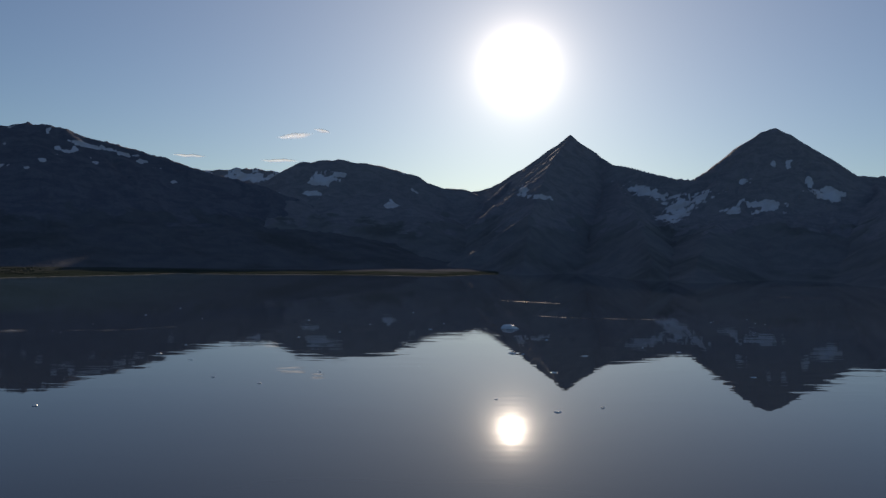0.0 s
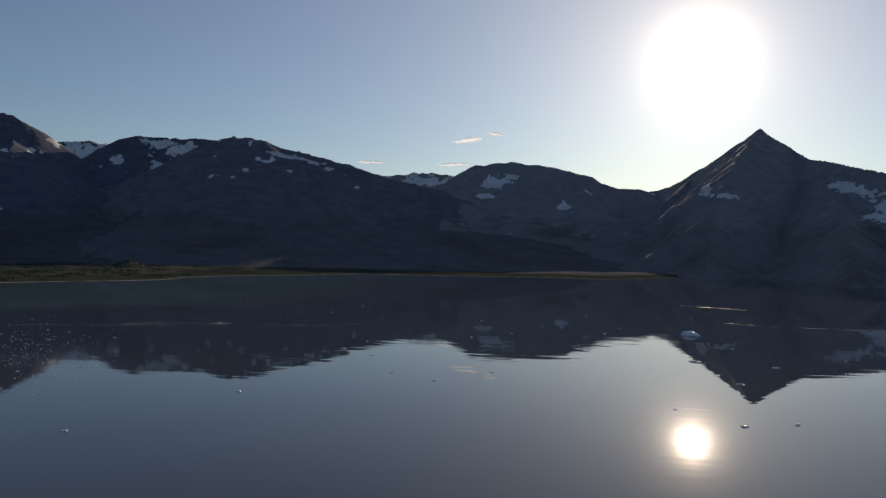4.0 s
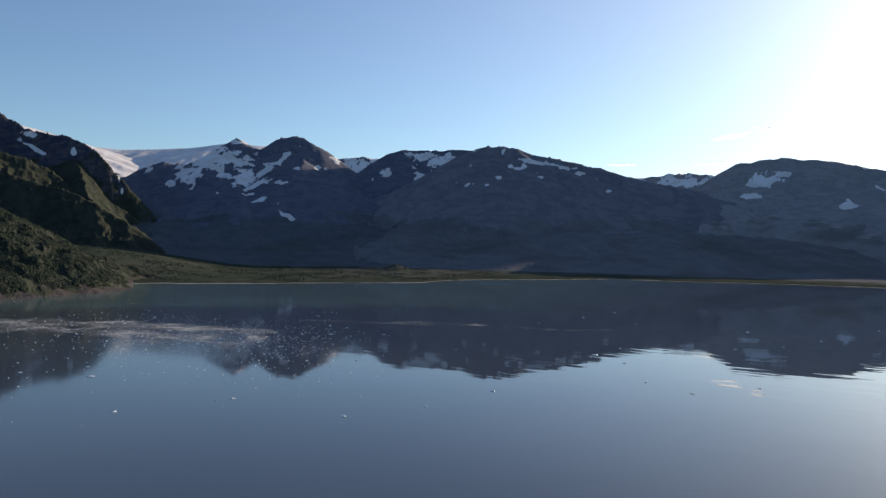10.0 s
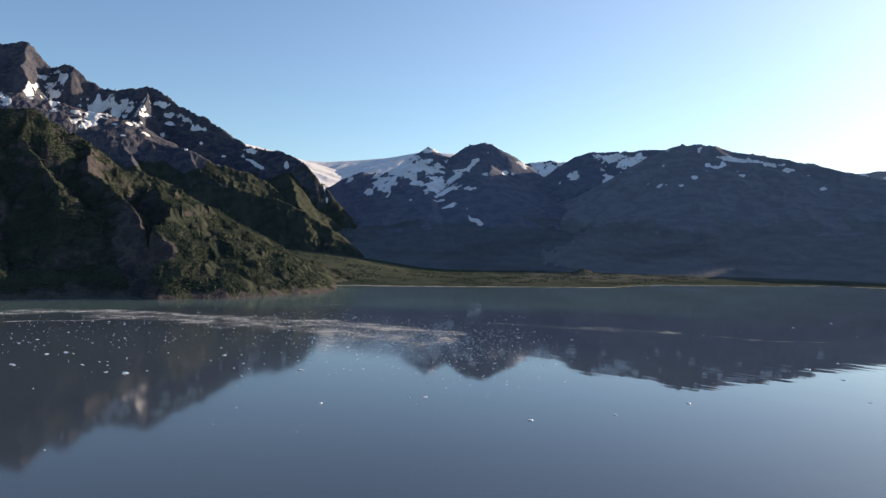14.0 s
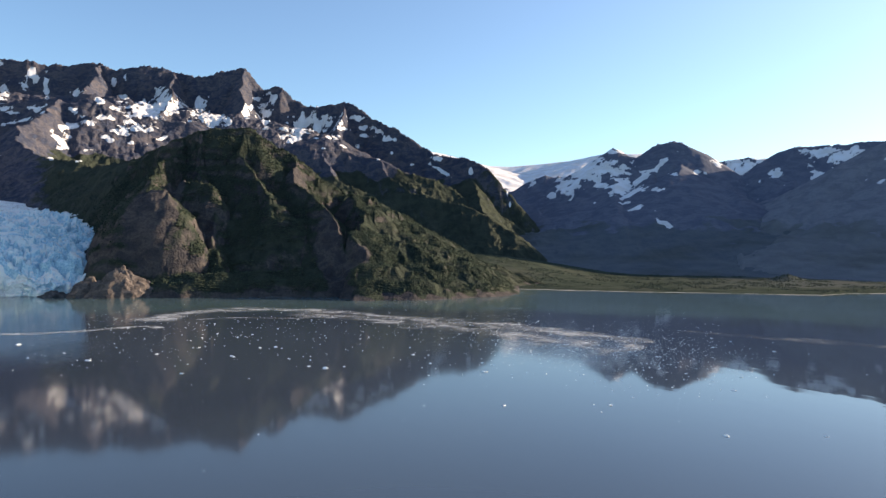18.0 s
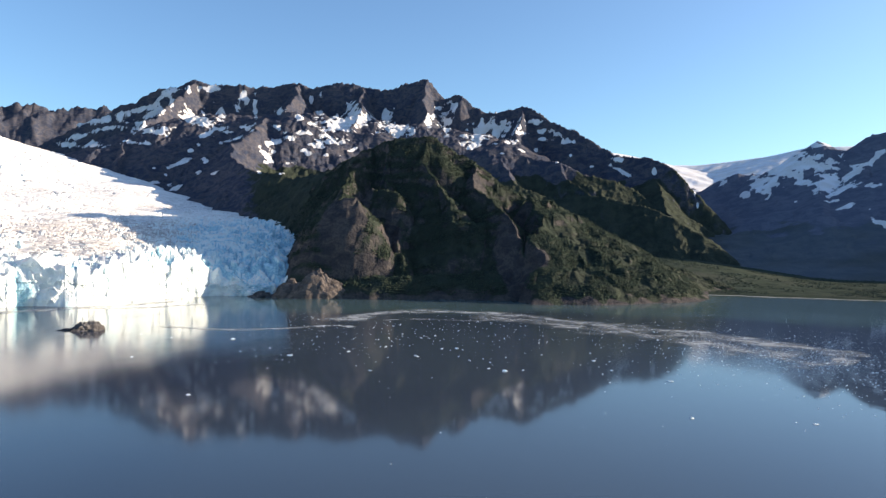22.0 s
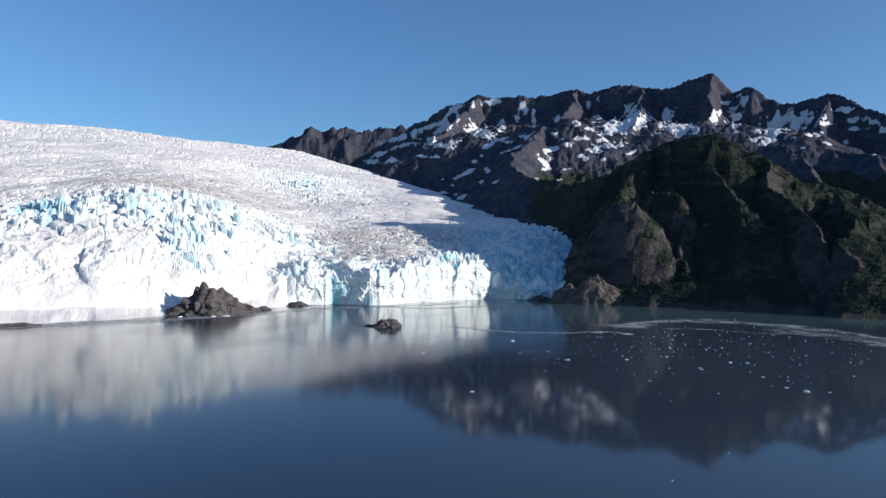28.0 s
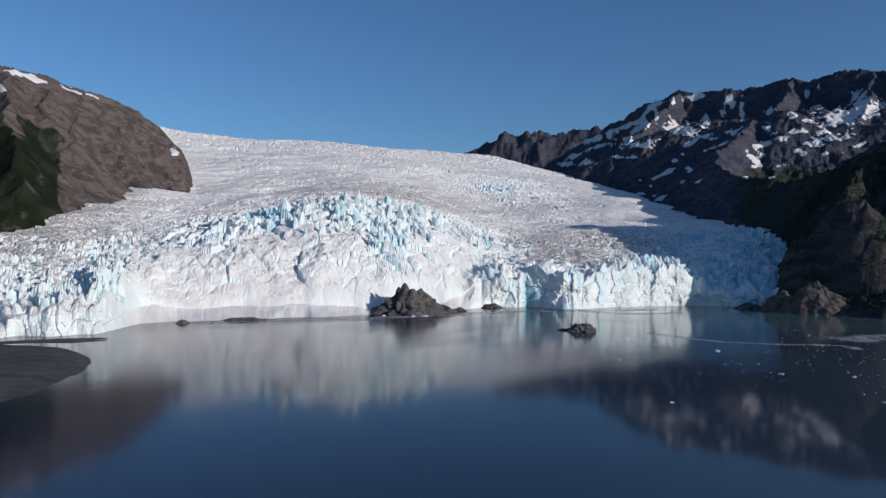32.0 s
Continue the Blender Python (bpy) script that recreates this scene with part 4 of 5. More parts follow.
    z = z + hold * wild * (1.1 * (pick - 0.45) + 1.5 * lean - 0.95 * crack)
    z = z + hold * (0.42 * wild + 1.5 * right) * ((small - 0.45) + 1.6 * top_tilt - 0.8 * chink)
    z = z - (1 - smooth_apron) * (2.8 + 2.4 * smooth(-bb, -112, -102) * (1 - smooth(ss, 300, 600)) + 1.2 * smooth(ss, 900, 1500)) * rift * (1 - smooth(fall + right, 0.1, 0.5))
    z = z + (2.2 * right + 3.2 * fall) * ((big_pick - 0.5) + 1.2 * big_lean) + 3.5 * right * fbm(x / 60, d / 22, 3, 0.55, True)
    # the apron is scalloped by old slides
    z = z + smooth_apron * smooth(ss, 4, 40) * (4.5 * fbm(x / 42 + 2, y / 42, 4, 0.55, True) + 5.0 * big_lean + 2.5 * (big_pick - 0.5) - 2.0 * (1 - smooth(big_gap, 0, 0.1)))
    z = z + 11 * fbm(across / 190 + 5, d / 95, 4) * smooth(ss, 220, 420)
    deepness = np.maximum(np.maximum(crack, 0.7 * chink) * smooth(wild, 1.5, 5), 0.6 * rift)
    # blue ice, with shade painted into cracks and over the hill-shadowed right end
    blue = 0.55 * deepness * smooth(wild, 2, 6) + 0.30 * fall + 0.95 * right + 0.15 * edge + 0.5 * upper + 0.10 * smooth_apron + right * (0.75 * crack + 0.5 * chink - 0.6 * pick - 0.1) + 0.4 * (small - 0.5) * smooth(wild, 2, 6) + 0.40 * broken * (0.3 + edge + fall) - 0.10
    # dirt bands, plus crevasse shade painted along the rifts
    dirt_shade = 0.02 - 0.25 * smooth(ss, 700, 1000) + 0.5 * rift + 0.35 * (pick - 0.5) + 0.9 * smooth(bb, 133, 141) + 0.5 * np.exp(-((bb - 120.5) / 2.2) ** 2 - ((ss - 75) / 22) ** 2) + 0.45 * np.exp(-((ss - 560) / 200) ** 2) * smooth(bb, 108, 113) * (1 - smooth(bb, 122, 128)) + 0.12 * smooth(ss, 250, 700) * (1 - smooth(ss, 900, 1700)) + 0.9 * smooth(-bb, -110, -101) * smooth(ss, 20, 60) * (1 - smooth(ss, 250, 450)) * (1 - smooth(-bb, -96, -91)) - 0.5 * edge - 0.4 * fall - 0.6 * upper - 0.4 * right
    surface = grid_mesh("ice_surface", x, y, z, ICE, {"blue": blue, "dirt_shade": dirt_shade}, shade=False)
    ob = new("ice_surface", surface)
    ob.parent = top
    # the calving cliff: flutes, ledges and fallen-out hollows
    t = np.linspace(0, 1, 44)
    bb, tt = np.meshgrid(b, t, indexing="ij")
    zc = -3 + (z[:, :1] + 3) * tt
    run = np.radians(bb) * 800
    slump = fbm(run / 70, run * 0 + 3.3, 2)
    soft = smooth(bb, 107, 111.5) * (1 - smooth(bb, 135.5, 138))
    lean = (3 + 25 * soft + 12 * smooth(slump, -0.1, 0.5)) * (1 - tt) ** 1.2
    tilt = run + zc * (0.25 + 0.8 * fbm(run / 60, zc * 0, 2))
    warp = 4 * fbm(run / 38, zc / 30, 2)
    jumble = 1 - smooth(bb, 90, 93)
    seam, facet, lump = blocks((run + warp) / 15, (zc + 0.12 * run) / 24, 5)
    seam2, facet2, lump2 = blocks((run + warp) / 6, zc / 8, 6)
    push = jumble * 6 * fbm(run / 16, zc / 14, 3, 0.55, True) + 6.0 * fbm((run + warp) / 52, zc / 42, 3, 0.5)
    push = push + (1 - 0.85 * soft) * (2.6 * (lump - 0.5) + 2.8 * facet - 0.5 * (1 - smooth(seam, 0, 0.12)) + 1.1 * (lump2 - 0.5) + 1.6 * facet2)
    push = push + (1 - 0.6 * soft) * 3.4 * fbm((tilt + warp) / 24, zc / 60, 2, 0.5, True) * smooth(fbm(run / 45 + 8, zc / 30, 2), -0.3, 0.3) + 0.5 * fbm(run / 4, zc / 4, 2)
    hold = np.sin(np.pi * np.clip(tt, 0, 1)) ** 0.5 * (tt < 1)
    dc = front[:, None] - lean - push * hold
    xc, yc = polar(bb, dc)
    xc[:, -1], yc[:, -1], zc[:, -1] = x[:, 0], y[:, 0], z[:, 0]
    face = fbm(run / 55, zc / 60, 3) + 0.35 * (lump - 0.5)
    # blue ice; recess and right end bluer with their shade painted in
    blue = 0.06 + 0.40 * smooth(face, 0.0, 0.5) + 0.28 * smooth(bb, 99, 103) * (1 - smooth(bb, 105.4, 106)) + 0.25 * (1 - smooth(bb, 91, 95))
    cliff = grid_mesh("ice_cliff", xc, yc, zc, ICE, {"blue": blue, "dirt_shade": np.full_like(blue, -1.0)}, shade=False)
    ob = tagged(new("ice_cliff", cliff), "fluted white and blue calving ice cliff")
    ob.parent = top
    return top, b, d, back, z


GLACIER, g_b, g_d, g_back, g_z = glacier()


def ice_height(bearing, behind):
    i = int(np.clip(np.searchsorted(g_b, bearing), 0, len(g_b) - 1))
    j = int(np.clip(np.searchsorted(g_back, behind), 0, len(g_back) - 1))
    return (*polar(bearing, g_d[i, j]), g_z[i, j])


def serac_mesh(seed):
    """A leaning block of ice with a broken top."""
    rnd = random.Random(seed)
    bm = bmesh.new()
    n = rnd.choice((5, 6, 7))
    rings = []
    lean = Vector((rnd.uniform(-0.25, 0.25), rnd.uniform(-0.25, 0.25), 0))
    for k, (h, w) in enumerate(((-0.5, 1.15), (0.3, 0.95), (0.7, 0.6), (1.0, 0.22))):
        ring = []
        for a in range(n):
            t = 2 * math.pi * a / n + 0.3 * k * rnd.uniform(-0.5, 0.5)
            r = 0.5 * w * rnd.uniform(0.7, 1.2)
            ring.append(bm.verts.new(Vector((math.cos(t) * r * 1.35, math.sin(t) * r, h + rnd.uniform(-0.16, 0.16))) + lean * max(h, 0)))
        rings.append(ring)
    for lo, hi in zip(rings, rings[1:]):
        for a in range(n):
            bm.faces.new((lo[a], lo[(a + 1) % n], hi[(a + 1) % n], hi[a]))
    bm.faces.new(rings[-1])
    me = bpy.data.meshes.new("serac")
    bm.to_mesh(me)
    bm.free()
    me.attributes.new("blue", "FLOAT", "POINT").data.foreach_set("value", np.full(len(me.vertices), 0.22 + 0.16 * (seed % 3), np.float32))
    me.attributes.new("dirt_shade", "FLOAT", "POINT").data.foreach_set("value", np.full(len(me.vertices), -0.4, np.float32))
    me.materials.append(ICE)
    return me


def seracs():
    rnd = random.Random(8)
    kinds = [serac_mesh(k) for k in range(9)]
    spots = [(rnd.gauss(118.5, 5.0), rnd.gauss(140, 32), rnd.choice((4, 5, 6, 8, 10))) for _ in range(160)]
    spots += [(rnd.uniform(88, 107), rnd.uniform(3, 40), rnd.uniform(2.5, 6)) for _ in range(35)]
    spots += [(rnd.uniform(136.5, 144), rnd.uniform(3, 90), rnd.uniform(3, 7)) for _ in range(35)]
    spots += [(rnd.uniform(85, 97), rnd.uniform(4, 130), rnd.uniform(3, 6)) for _ in range(70)]
    for bearing, behind, size in spots:
        x, y, z = ice_height(bearing, max(behind, 3))
        ob = new("serac", rnd.choice(kinds))
        ob.parent = GLACIER
        ob.location = (x, y, z)
        ob.rotation_euler = (rnd.uniform(-0.15, 0.15), rnd.uniform(-0.15, 0.15), radians(bearing) + rnd.uniform(-0.5, 0.5))
        ob.scale = (size * rnd.uniform(0.55, 1.1), size * rnd.uniform(0.4, 0.8), size * rnd.uniform(0.7, 1.35))


# ---- valley flats and gravel bar ----
SHORE_B = (-8, -6.4, -4, 4, 12, 16, 20, 27.4, 29.8, 31.3, 38, 45, 50, 59.5, 66)
SHORE_D = (1620, 1525, 1440, 1440, 1400, 1425, 1345, 1255, 1200, 1128, 1085, 1058, 1050, 1078, 1110)


def flats_height(b, d):
    x, y = polar(b, d)
    shore = np.interp(b, SHORE_B, SHORE_D) + 9 * fbm(x / 70, y / 70, 3)
    s = d - shore
    z = np.where(s < 0, s * 0.12, 2.4 * smooth(s, 0, 38) + 5 * smooth(s, 20, 900) + 0.9 * fbm(x / 40, y / 40, 3) * smooth(s, 20, 80))
    z = z + 11 * np.exp(-(((b - 33.6) / 0.9) ** 2 + ((d - 1560) / 45) ** 2))
    z = z + 40 * smooth(b, 44, 58) * smooth(s, 15, 480)
    return np.maximum(z, -3)


def flats():
    b, d = np.meshgrid(np.linspace(-9, 67, 560), np.concatenate([np.linspace(1030, 1500, 110, endpoint=False), np.linspace(1500, 2150, 36)]), indexing="ij")
    z = flats_height(b, d)
    x, y = polar(b, d)
    shore = np.interp(b, SHORE_B, SHORE_D)
    # band below the mountains where the colour is lifted against their shadow
    shade_lift = smooth(d - shore + 60 * fbm(x / 90, y / 90, 3), 90, 240) * (1 - smooth(b, 32, 46)) * (1 - 0.75 * smooth(b, 8, 20))
    me = grid_mesh("ground", x, y, z, FLATS, {"shade_lift": shade_lift}, z > -0.6)
    tagged(new("ground", me), "flat green sedge and scrub plain with a pale sand beach", "ground", kind="structure")


def gravel_bar():
    b, d = np.meshgrid(np.linspace(135, 175, 200), np.linspace(180, 700, 130), indexing="ij")
    x, y = polar(b, d)
    near = np.interp(b, (138.4, 139.5, 141.5, 144.3, 150, 160, 175), (420, 372, 342, 318, 280, 240, 230))
    far = np.interp(b, (138.4, 139.5, 141.5, 144.3, 150, 160, 175), (420, 462, 490, 520, 560, 620, 640))
    inside = np.minimum(d - near, far - d) - np.clip(138.4 - b, 0, 9) * 10
    z = np.where(inside > 0, 2.6 * smooth(inside, 0, 70) + 0.05 * np.abs(inside) ** 0.6, 0.05 * inside) + 0.35 * fbm(x / 30, y / 30, 3)
    me = grid_mesh("gravel_bar", x, y, np.maximum(z, -2), GRAVEL, None, z > -0.7)
    tagged(new("gravel_bar", me), "low dark wet gravel bar along the water", "gravel bar", kind="structure")
    # thin shoals off its end
    for bearing, dist, length, width in ((141.8, 522, 42, 9), (139.7, 512, 22, 5)):
        u, v = np.meshgrid(np.linspace(-1, 1, 40), np.linspace(-1, 1, 16), indexing="ij")
        cx, cy = polar(bearing, dist)
        a = radians(bearing)
        px, py = u * length, v * width
        x, y = cx + px * math.cos(a) - py * math.sin(a), cy + px * math.sin(a) + py * math.cos(a)
        z = 0.7 * (1 - u * u - v * v) + 0.25 * fbm(x / 9, y / 9, 3)
        me = grid_mesh("shoal", x, y, np.maximum(z, -1), GRAVEL, None, z > -0.4)
        tagged(new("shoal", me), "thin dark gravel shoal just above the water", "shoal", kind="structure")


flats()
gravel_bar()


# ---- rocks ----
def rock(label, bearing, dist, size, seed, material=BOULDER, snow=-1.0, sharp=0.35):
    """A cracked boulder or skerry that stands in the water."""
    bm = bmesh.new()
    bmesh.ops.create_icosphere(bm, subdivisions=5 if max(size) > 30 else 4 if max(size) > 12 else 3, radius=1)
    off = Vector((seed * 3.7, seed * 1.9, seed))
    for v in bm.verts:
        p = v.co.copy()
        q = p * 1.3 + off
        n = noise.fractal(q, 1.0, 2.0, 4) + 0.6 * abs(noise.noise(q * 2.7)) - 0.25
        cell = noise.voronoi(q * 2.2)[0]
        v.co = p * (1 + sharp * n + sharp * 0.9 * (cell[1] - cell[0] - 0.3))
        taper = 1 - 0.42 * max(0.0, min(1.0, v.co.z))
        v.co.x *= taper
        v.co.y *= taper
        if v.co.z < -0.25:
            v.co.z = -0.25
    me = bpy.data.meshes.new("rock")
    bm.to_mesh(me)
    bm.free()
    me.attributes.new("snow", "FLOAT", "POINT").data.foreach_set("value", np.full(len(me.vertices), snow, np.float32))
    me.attributes.new("veg", "FLOAT", "POINT").data.foreach_set("value", np.full(len(me.vertices), -1, np.float32))
    me.materials.append(material)
    ob = new("rock", me)
    ob.location = (*polar(bearing, dist), 0)
    ob.scale = size
    ob.rotation_euler = (0, 0, radians(bearing))
    return tagged(ob, label, "rock")


rock("large dark craggy rock island against the ice cliff", 115.0, 690, (36, 20, 27), 2)
rock("low dark rock at the foot of the ice cliff", 112.2, 715, (16, 9, 8), 12)
rock("flat dark rock at the waterline beside the island", 110.8, 738, (10, 6, 4), 13)
rock("small dark rock islet alone in the calm water", 101.0, 566, (13, 8, 7), 5)
rock("flat dark skerry beside the islet", 102.3, 572, (6, 4, 1.6), 6)
rock("low black rock under the ice front", 108.2, 790, (13, 7, 4.5), 7)
rock("low black rock under the ice front", 127.8, 630, (20, 6, 3.2), 8)
rock("low black rock under the ice front", 132.4, 612, (7, 4, 3), 9)
rock("dark rock shelf at the end of the ice front", 88.6, 902, (16, 10, 7), 10)
rock("dark rock shelf at the end of the ice front", 87.0, 900, (14, 10, 9), 11)
rock("pink-brown shore crag beside the glacier", 84.2, 868, (38, 18, 33), 14, ROCK_PINK, sharp=0.2)
rock("pink-brown shore crag beside the glacier", 86.4, 884, (22, 14, 22), 15, ROCK_PINK, sharp=0.2)
for k, (bearing, dist, w, h) in enumerate(((75.6, 862, 6, 12), (76.3, 860, 5, 9), (74.2, 861, 4, 8), (68.4, 862, 5, 8), (67.3, 862, 6, 9), (66.2, 866, 4, 7),
                                           (63.9, 905, 5, 6), (78.0, 868, 5, 5), (61.9, 960, 5, 5), (70.5, 862, 4, 5))):
    rock("upright grey rock stack at the foot of the hill", bearing, dist, (w, w * 0.8, h), 20 + k, ROCK_NEAR)


# ---- floating ice ----
def floe_mesh(seed):
    rnd = random.Random(seed)
    bm = bmesh.new()
    n = rnd.choice((6, 7, 8, 9))
    low, mid, high = [], [], []
    for a in range(n):
        t = 2 * math.pi * a / n
        r = rnd.uniform(0.55, 1.0)
        c, s = math.cos(t) * r, math.sin(t) * r * 0.7
        low.append(bm.verts.new((c * 0.95, s * 0.95, -0.25)))
        mid.append(bm.verts.new((c, s, rnd.uniform(0.02, 0.12))))
        high.append(bm.verts.new((c * rnd.uniform(0.4, 0.8), s * rnd.uniform(0.4, 0.8), rnd.uniform(0.18, 0.6))))
    for lo, hi in ((low, mid), (mid, high)):
        for a in range(n):
            bm.faces.new((lo[a], lo[(a + 1) % n], hi[(a + 1) % n], hi[a]))
    tip = bm.verts.new((rnd.uniform(-0.2, 0.2), rnd.uniform(-0.15, 0.15), rnd.uniform(0.3, 0.75)))
    for a in range(n):
        bm.faces.new((high[a], high[(a + 1) % n], tip))
    me = bpy.data.meshes.new("ice_floe")
    bm.to_mesh(me)
    bm.free()
    me.materials.append(FLOE)
    return me


FLOES = [floe_mesh(k) for k in range(10)]


def floe(bearing, dist, size, rnd, label="small white floating ice chunk on calm water"):
    ob = new("ice_floe", rnd.choice(FLOES))
    ob.location = (*polar(bearing, dist), 0)
    ob.scale = (size * rnd.uniform(0.8, 1.3), size * rnd.uniform(0.7, 1.0), size * rnd.uniform(0.35, 0.65))
    ob.rotation_euler = (0, 0, radians(bearing) + rnd.uniform(-0.6, 0.6))
    return tagged(ob, label, "ice floe", "floating ice")


KNOWN = ((-14.0, 263, 2.6), (25.5, 292, 1.6), (-16.0, 406, 2.6), (54.6, 270, 1.7), (37.6, 247, 1.9), (10.0, 312, 1.6), (46.2, 280, 1.5), (56.2, 343, 2.2),
         (80.0, 350, 1.6), (69.1, 352, 2.6), (94.0, 305, 1.8), (90.8, 484, 3.0), (-10.0, 530, 9.0), (-10.3, 405, 3.4), (-13, 470, 2.0), (-9, 280, 1.0),
         (13.5, 330, 1.3), (31, 262, 1.4), (-28.5, 372, 2.0), (-17.5, 275, 1.4), (62, 395, 1.8), (73, 430, 2.0), (98, 420, 1.6), (86.4, 405, 2.0))


def floating_ice():
    rnd = random.Random(31)
    for bearing, dist, size in ((113.6, 671, 5.0), (114.5, 668, 3.0), (112.9, 690, 3.2), (116.9, 672, 3.5)):
        floe(bearing, dist, size, rnd, "white ice block stranded at the rock island")
    for bearing, dist, size in KNOWN:
        floe(bearing, dist, size * 0.8, rnd, "large white floating ice chunk on calm water" if size > 2.4 else "small white floating ice chunk on calm water")
    for _ in range(125):
        bearing = min(max(rnd.gauss(64, 17), 24), 103)
        lo, hi = (300, 640) if bearing < 92 else (330, 760)
        dist = lo + (hi - lo) * rnd.betavariate(1.6, 1.6)
        floe(bearing, dist, rnd.choice((0.4, 0.5, 0.7, 0.9, 1.2)), rnd)
    for _ in range(26):
        floe(rnd.uniform(-32, 24), rnd.uniform(300, 700), rnd.choice((0.6, 0.8, 1.2, 1.8)), rnd)
    # the dense drift of brash, too fine to count
    verts, faces = [], []

    def chip(x, y, s):
        k = len(verts)
        a = rnd.uniform(0, 3.14)
        for i in range(4):
            t = a + i * 1.5708 + rnd.uniform(-0.3, 0.3)
            verts.append((x + math.cos(t) * s * 1.2, y + math.sin(t) * s, -0.05))
        verts.append((x + rnd.uniform(-0.2, 0.2) * s, y + rnd.uniform(-0.2, 0.2) * s, s * rnd.uniform(0.3, 0.6)))
        for i in range(4):
            faces.append((k + i, k + (i + 1) % 4, k + 4))
    for _ in range(1900):
        b = rnd.gauss(47, 5.5)
        chip(*polar(b, rnd.gauss(455 + (b - 47) * 4, 55)), rnd.choice((0.2, 0.25, 0.32, 0.5)))
    for _ in range(1300):
        b = rnd.uniform(38, 90)
        chip(*polar(b, rnd.gauss(540, 90)), rnd.choice((0.2, 0.25, 0.32, 0.5)))
    me = bpy.data.meshes.new("brash_ice")
    me.from_pydata(verts, [], faces)
    me.materials.append(FLOE)
    tagged(new("brash_ice", me), "drift of fine white brash ice on the lake", "brash ice", kind="stuff")


floating_ice()


def foam_streak(path, width, strength=0.5, label="pale curved streak of foam and fine ice"):
    """A curved raft along a line of (bearing, distance) points, thinning out to its edges."""
    pts = np.array([polar(b, d) for b, d in path])
    t = np.linspace(0, len(pts) - 1, 40 * (len(pts) - 1))
    i = np.clip(t.astype(int), 0, len(pts) - 2)
    f = (t - i)[:, None]
    p0, p1, p2, p3 = (pts[np.clip(i + k, 0, len(pts) - 1)] for k in (-1, 0, 1, 2))
    c = 0.5 * (2 * p1 + (p2 - p0) * f + (2 * p0 - 5 * p1 + 4 * p2 - p3) * f ** 2 + (3 * p1 - p0 - 3 * p2 + p3) * f ** 3)
    tan = np.gradient(c, axis=0)
    nor = np.stack([-tan[:, 1], tan[:, 0]], 1) / np.hypot(*tan.T)[:, None]
    v = np.linspace(-1, 1, 9)
    w = width * (0.55 + 0.5 * fbm(t * 0.9, t * 0 + width, 3)) * np.sqrt(np.clip(np.minimum(t, t[-1] - t) * 2, 0.02, 1))
    x = c[:, 0][:, None] + nor[:, 0][:, None] * v * w[:, None]
    y = c[:, 1][:, None] + nor[:, 1][:, None] * v * w[:, None]
    cover = strength * (1 - v[None, :] ** 2) * np.ones_like(x) - 0.25 * (1 - (1 - v[None, :] ** 2))
    me = grid_mesh("foam_streak", x, y, np.full_like(x, 0.05), FOAM, {"cover": cover})
    tagged(new("foam_streak", me), label, "foam", kind="stuff")


foam_streak(((96, 575), (92, 545), (88, 540), (83, 560), (81.5, 545)), 15, 0.6)
foam_streak(((80.5, 590), (81.6, 620), (79, 665), (75, 690), (70, 670), (65, 620), (60, 580), (54, 545), (48, 505), (43, 480)), 52, 0.52)
foam_streak(((79, 600), (76, 610), (72, 600), (70, 610)), 10, 0.55)
foam_streak(((72, 640), (66, 600), (60, 545), (54, 500), (48, 455), (44, 440)), 75, 0.42, "wide thin raft of brash ice and foam")
foam_streak(((41, 560), (36, 545), (30, 540), (26, 535)), 28, 0.26)
foam_streak(((24, 530), (20, 520), (16, 535)), 14, 0.25)
foam_streak(((95, 840), (98, 800), (101, 770), (97, 760), (93, 800)), 24, 0.55, "pale raft of ice melange below the glacier front")
foam_streak(((132, 612), (126, 630), (119, 640), (112, 690), (106, 745), (100, 790)), 42, 0.55, "grey raft of ice melange along the glacier front")
foam_streak(((-9, 815), (-12, 800), (-14, 790)), 9, 0.3)
foam_streak(((-12, 640), (-15, 630), (-19, 640), (-24, 655)), 7, 0.2)
foam_streak(((-26, 1090), (-30, 1080), (-34, 1120)), 10, 0.3)


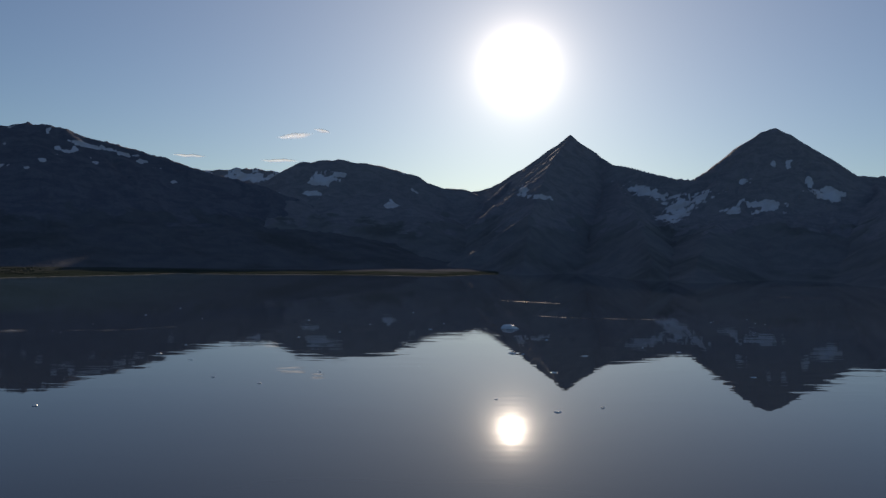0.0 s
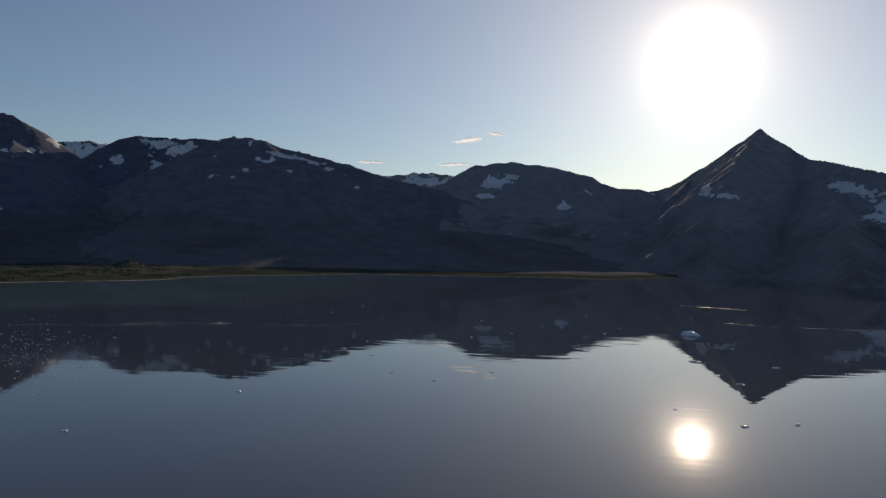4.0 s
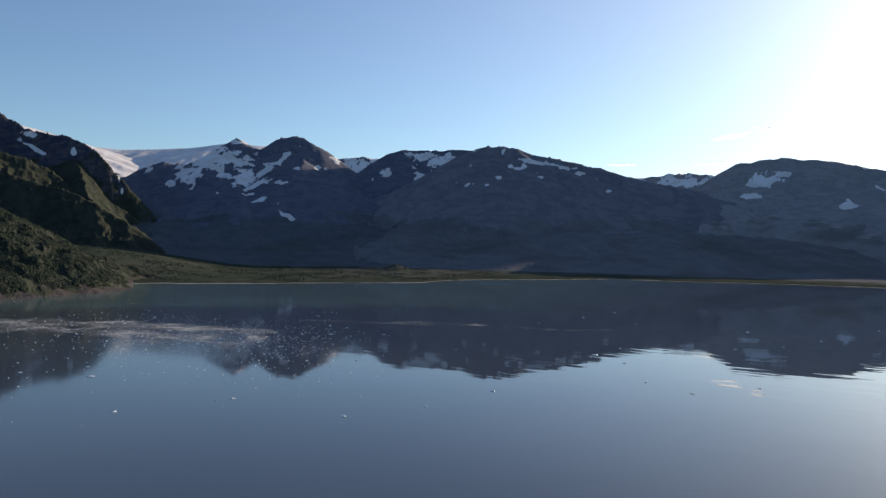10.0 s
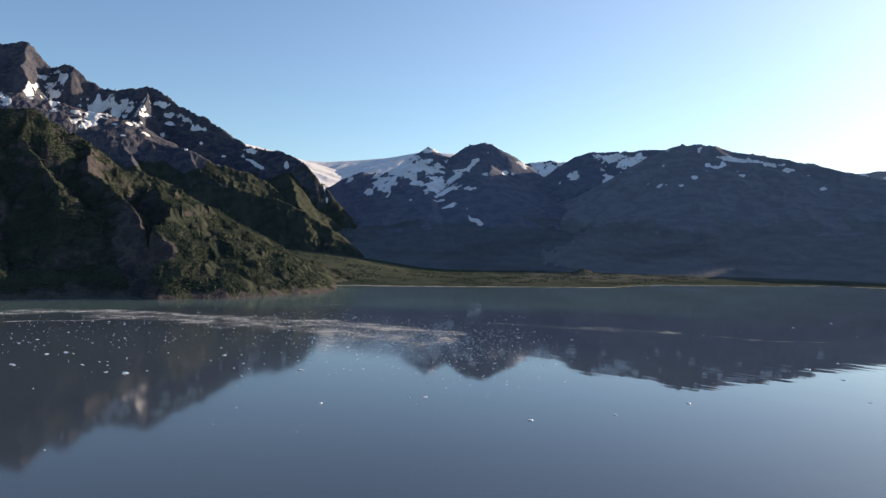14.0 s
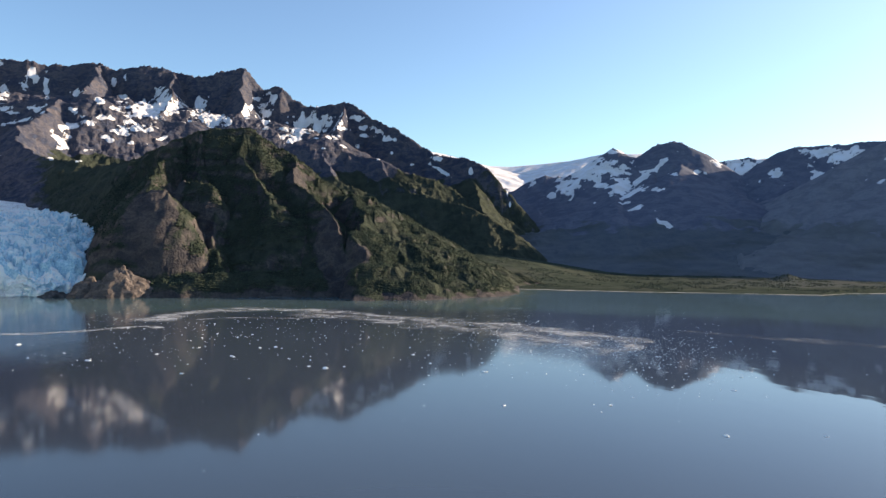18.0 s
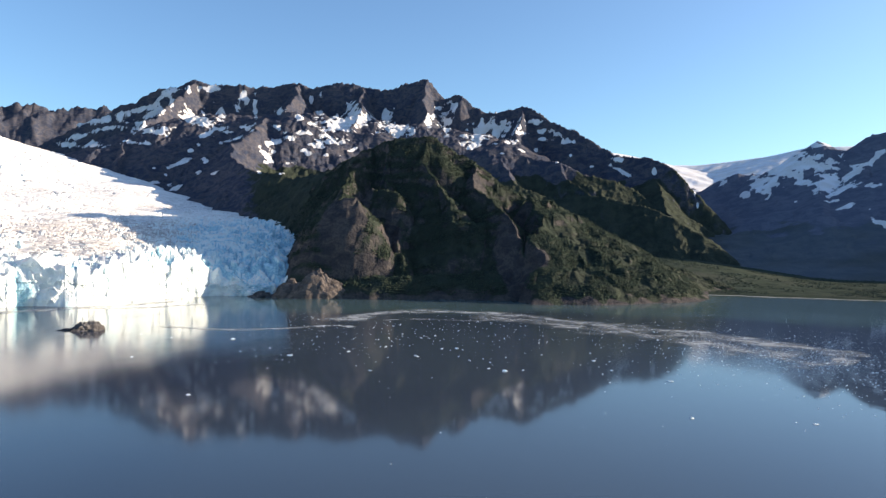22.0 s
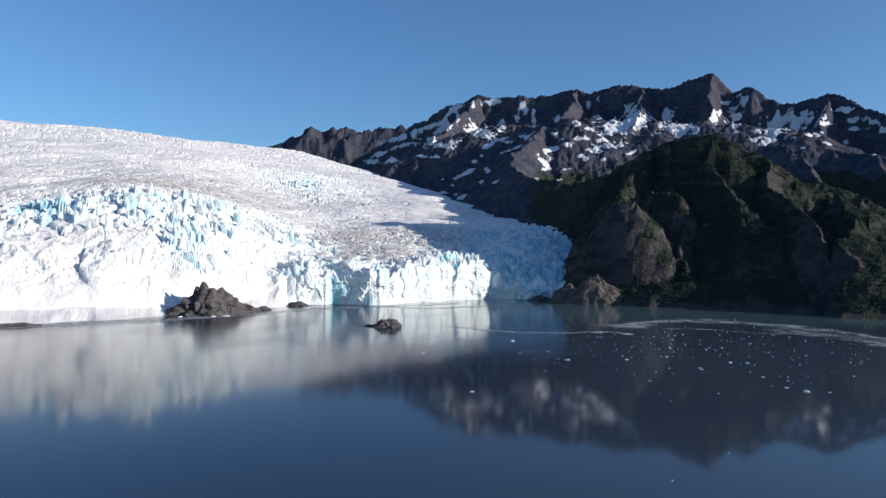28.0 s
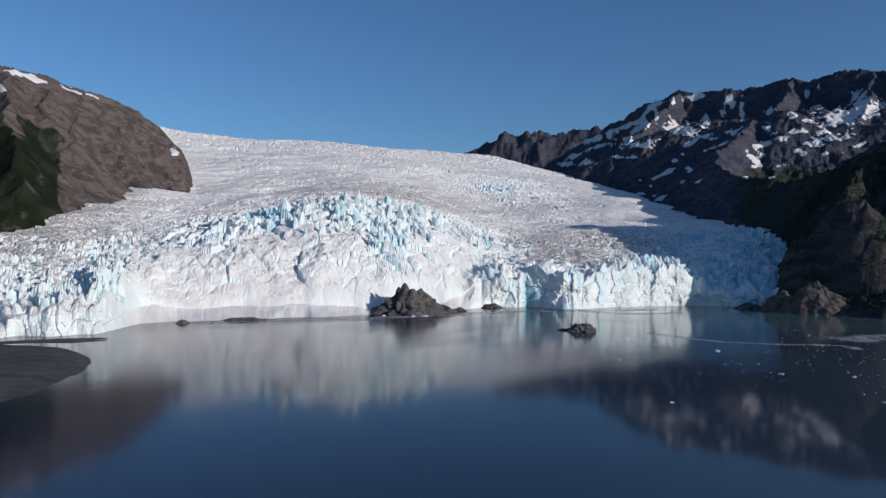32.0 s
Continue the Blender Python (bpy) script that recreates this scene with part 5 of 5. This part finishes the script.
# ---- scrub ----
def scrub(name, label, places, seed):
    """Many low bushes, each a few broken tufts, on the ground heights given."""
    rnd = np.random.RandomState(seed)
    n = len(places)
    base = np.array([(0, 0, 1.0), (1, 0, 0.15), (0.31, 0.95, 0.25), (-0.81, 0.59, 0.1), (-0.81, -0.59, 0.3), (0.31, -0.95, 0.15)])
    tri = np.array([(0, 1, 2), (0, 2, 3), (0, 3, 4), (0, 4, 5), (0, 5, 1)])
    tufts = 2
    pts = np.repeat(places, tufts, 0)
    m = len(pts)
    size = pts[:, 3] * rnd.uniform(0.5, 1.0, m)
    ang = rnd.uniform(0, 6.28, m)
    jit = rnd.normal(0, 0.5, (m, 2)) * pts[:, 3:4]
    v = base[None] * rnd.uniform(0.65, 1.35, (m, 6, 3))
    ca, sa = np.cos(ang)[:, None], np.sin(ang)[:, None]
    vx = (v[:, :, 0] * ca - v[:, :, 1] * sa) * size[:, None] * 0.75 + (pts[:, 0] + jit[:, 0])[:, None]
    vy = (v[:, :, 0] * sa + v[:, :, 1] * ca) * size[:, None] * 0.75 + (pts[:, 1] + jit[:, 1])[:, None]
    vz = (v[:, :, 2] * 1.1 - 0.35) * size[:, None] + pts[:, 2][:, None]
    co = np.stack([vx, vy, vz], -1).reshape(-1, 3).astype(np.float32)
    fa = (tri[None] + 6 * np.arange(m)[:, None, None]).reshape(-1, 3).astype(np.int32)
    me = bpy.data.meshes.new(name)
    me.vertices.add(len(co))
    me.vertices.foreach_set("co", co.ravel())
    me.loops.add(fa.size)
    me.loops.foreach_set("vertex_index", fa.ravel())
    me.polygons.add(len(fa))
    me.polygons.foreach_set("loop_start", np.arange(0, fa.size, 3, dtype=np.int32))
    me.update(calc_edges=True)
    me.materials.append(LEAF)
    tagged(new(name, me), label, "scrub", kind="stuff")


def hill_places(ob, count, seed, lowest, highest, flat):
    """Spots on the gentler faces of a mesh, thick in patches."""
    me = ob.data
    n = len(me.vertices)
    co, no = np.empty(n * 3, np.float32), np.empty(n * 3, np.float32)
    me.vertices.foreach_get("co", co)
    me.vertices.foreach_get("normal", no)
    co, no = co.reshape(-1, 3), no.reshape(-1, 3)
    veg = np.empty(n, np.float32)
    me.attributes["veg"].data.foreach_get("value", veg)
    thick = fbm(co[:, 0] / 45, co[:, 1] / 45, 3)
    ok = np.flatnonzero((co[:, 2] > lowest) & (co[:, 2] < highest) & (no[:, 2] > flat) & (thick > -0.25) & (veg > 0.55))
    rnd = np.random.RandomState(seed)
    pick = rnd.choice(ok, min(count, len(ok)), replace=False)
    return np.column_stack([co[pick], rnd.uniform(0.85, 1.6, len(pick)) ** 2])


scrub("hillside_scrub", "dense green alder scrub over the rocky hillside", hill_places(HILL, 60000, 3, 6, 400, 0.42), 5)


def flats_scrub():
    rnd = np.random.RandomState(9)
    b, d = rnd.uniform(24, 62, 12000), rnd.uniform(1060, 1720, 12000)
    z = flats_height(b, d)
    x, y = polar(b, d)
    ok = (z > 2.0) & (fbm(x / 90, y / 90, 3) > 0.0)
    scrub("valley_scrub", "low olive-green bushes dotted over the valley flats", np.column_stack([x, y, z, rnd.uniform(1.2, 3.4, len(x))])[ok], 6)


flats_scrub()


# ---- thin clouds over the ridge ----
def cloud(bearing, dist, height, length, thick, seed):
    u, v = np.meshgrid(np.linspace(-1, 1, 60), np.linspace(-1, 1, 20), indexing="ij")
    x, y = polar(bearing, dist)
    a = radians(bearing)
    bow = 0.15 * length * fbm(u * 1.3 + seed, v * 0 + seed, 2)
    px, pz = u * length, v * thick * (1 - 0.5 * u * u) + bow * 0.3 + thick * 0.8 * u * ((seed % 3) - 1)
    depth = 30 * (1 - u * u - v * v)
    me = grid_mesh("cloud", x + px * math.cos(a) + depth * math.sin(a), y + px * math.sin(a) - depth * math.cos(a), height + pz, CLOUD, {"cover": 0.9 * (1 - u * u - v * v)})
    tagged(new("cloud", me), "thin white wisp of cloud above the ridge", "cloud")


cloud(7.5, 4650, 760, 150, 26, 2)
cloud(5.5, 4700, 808, 70, 16, 3)
cloud(15.4, 4650, 596, 130, 14, 4)
cloud(8.8, 4700, 600, 160, 16, 7)

seracs()
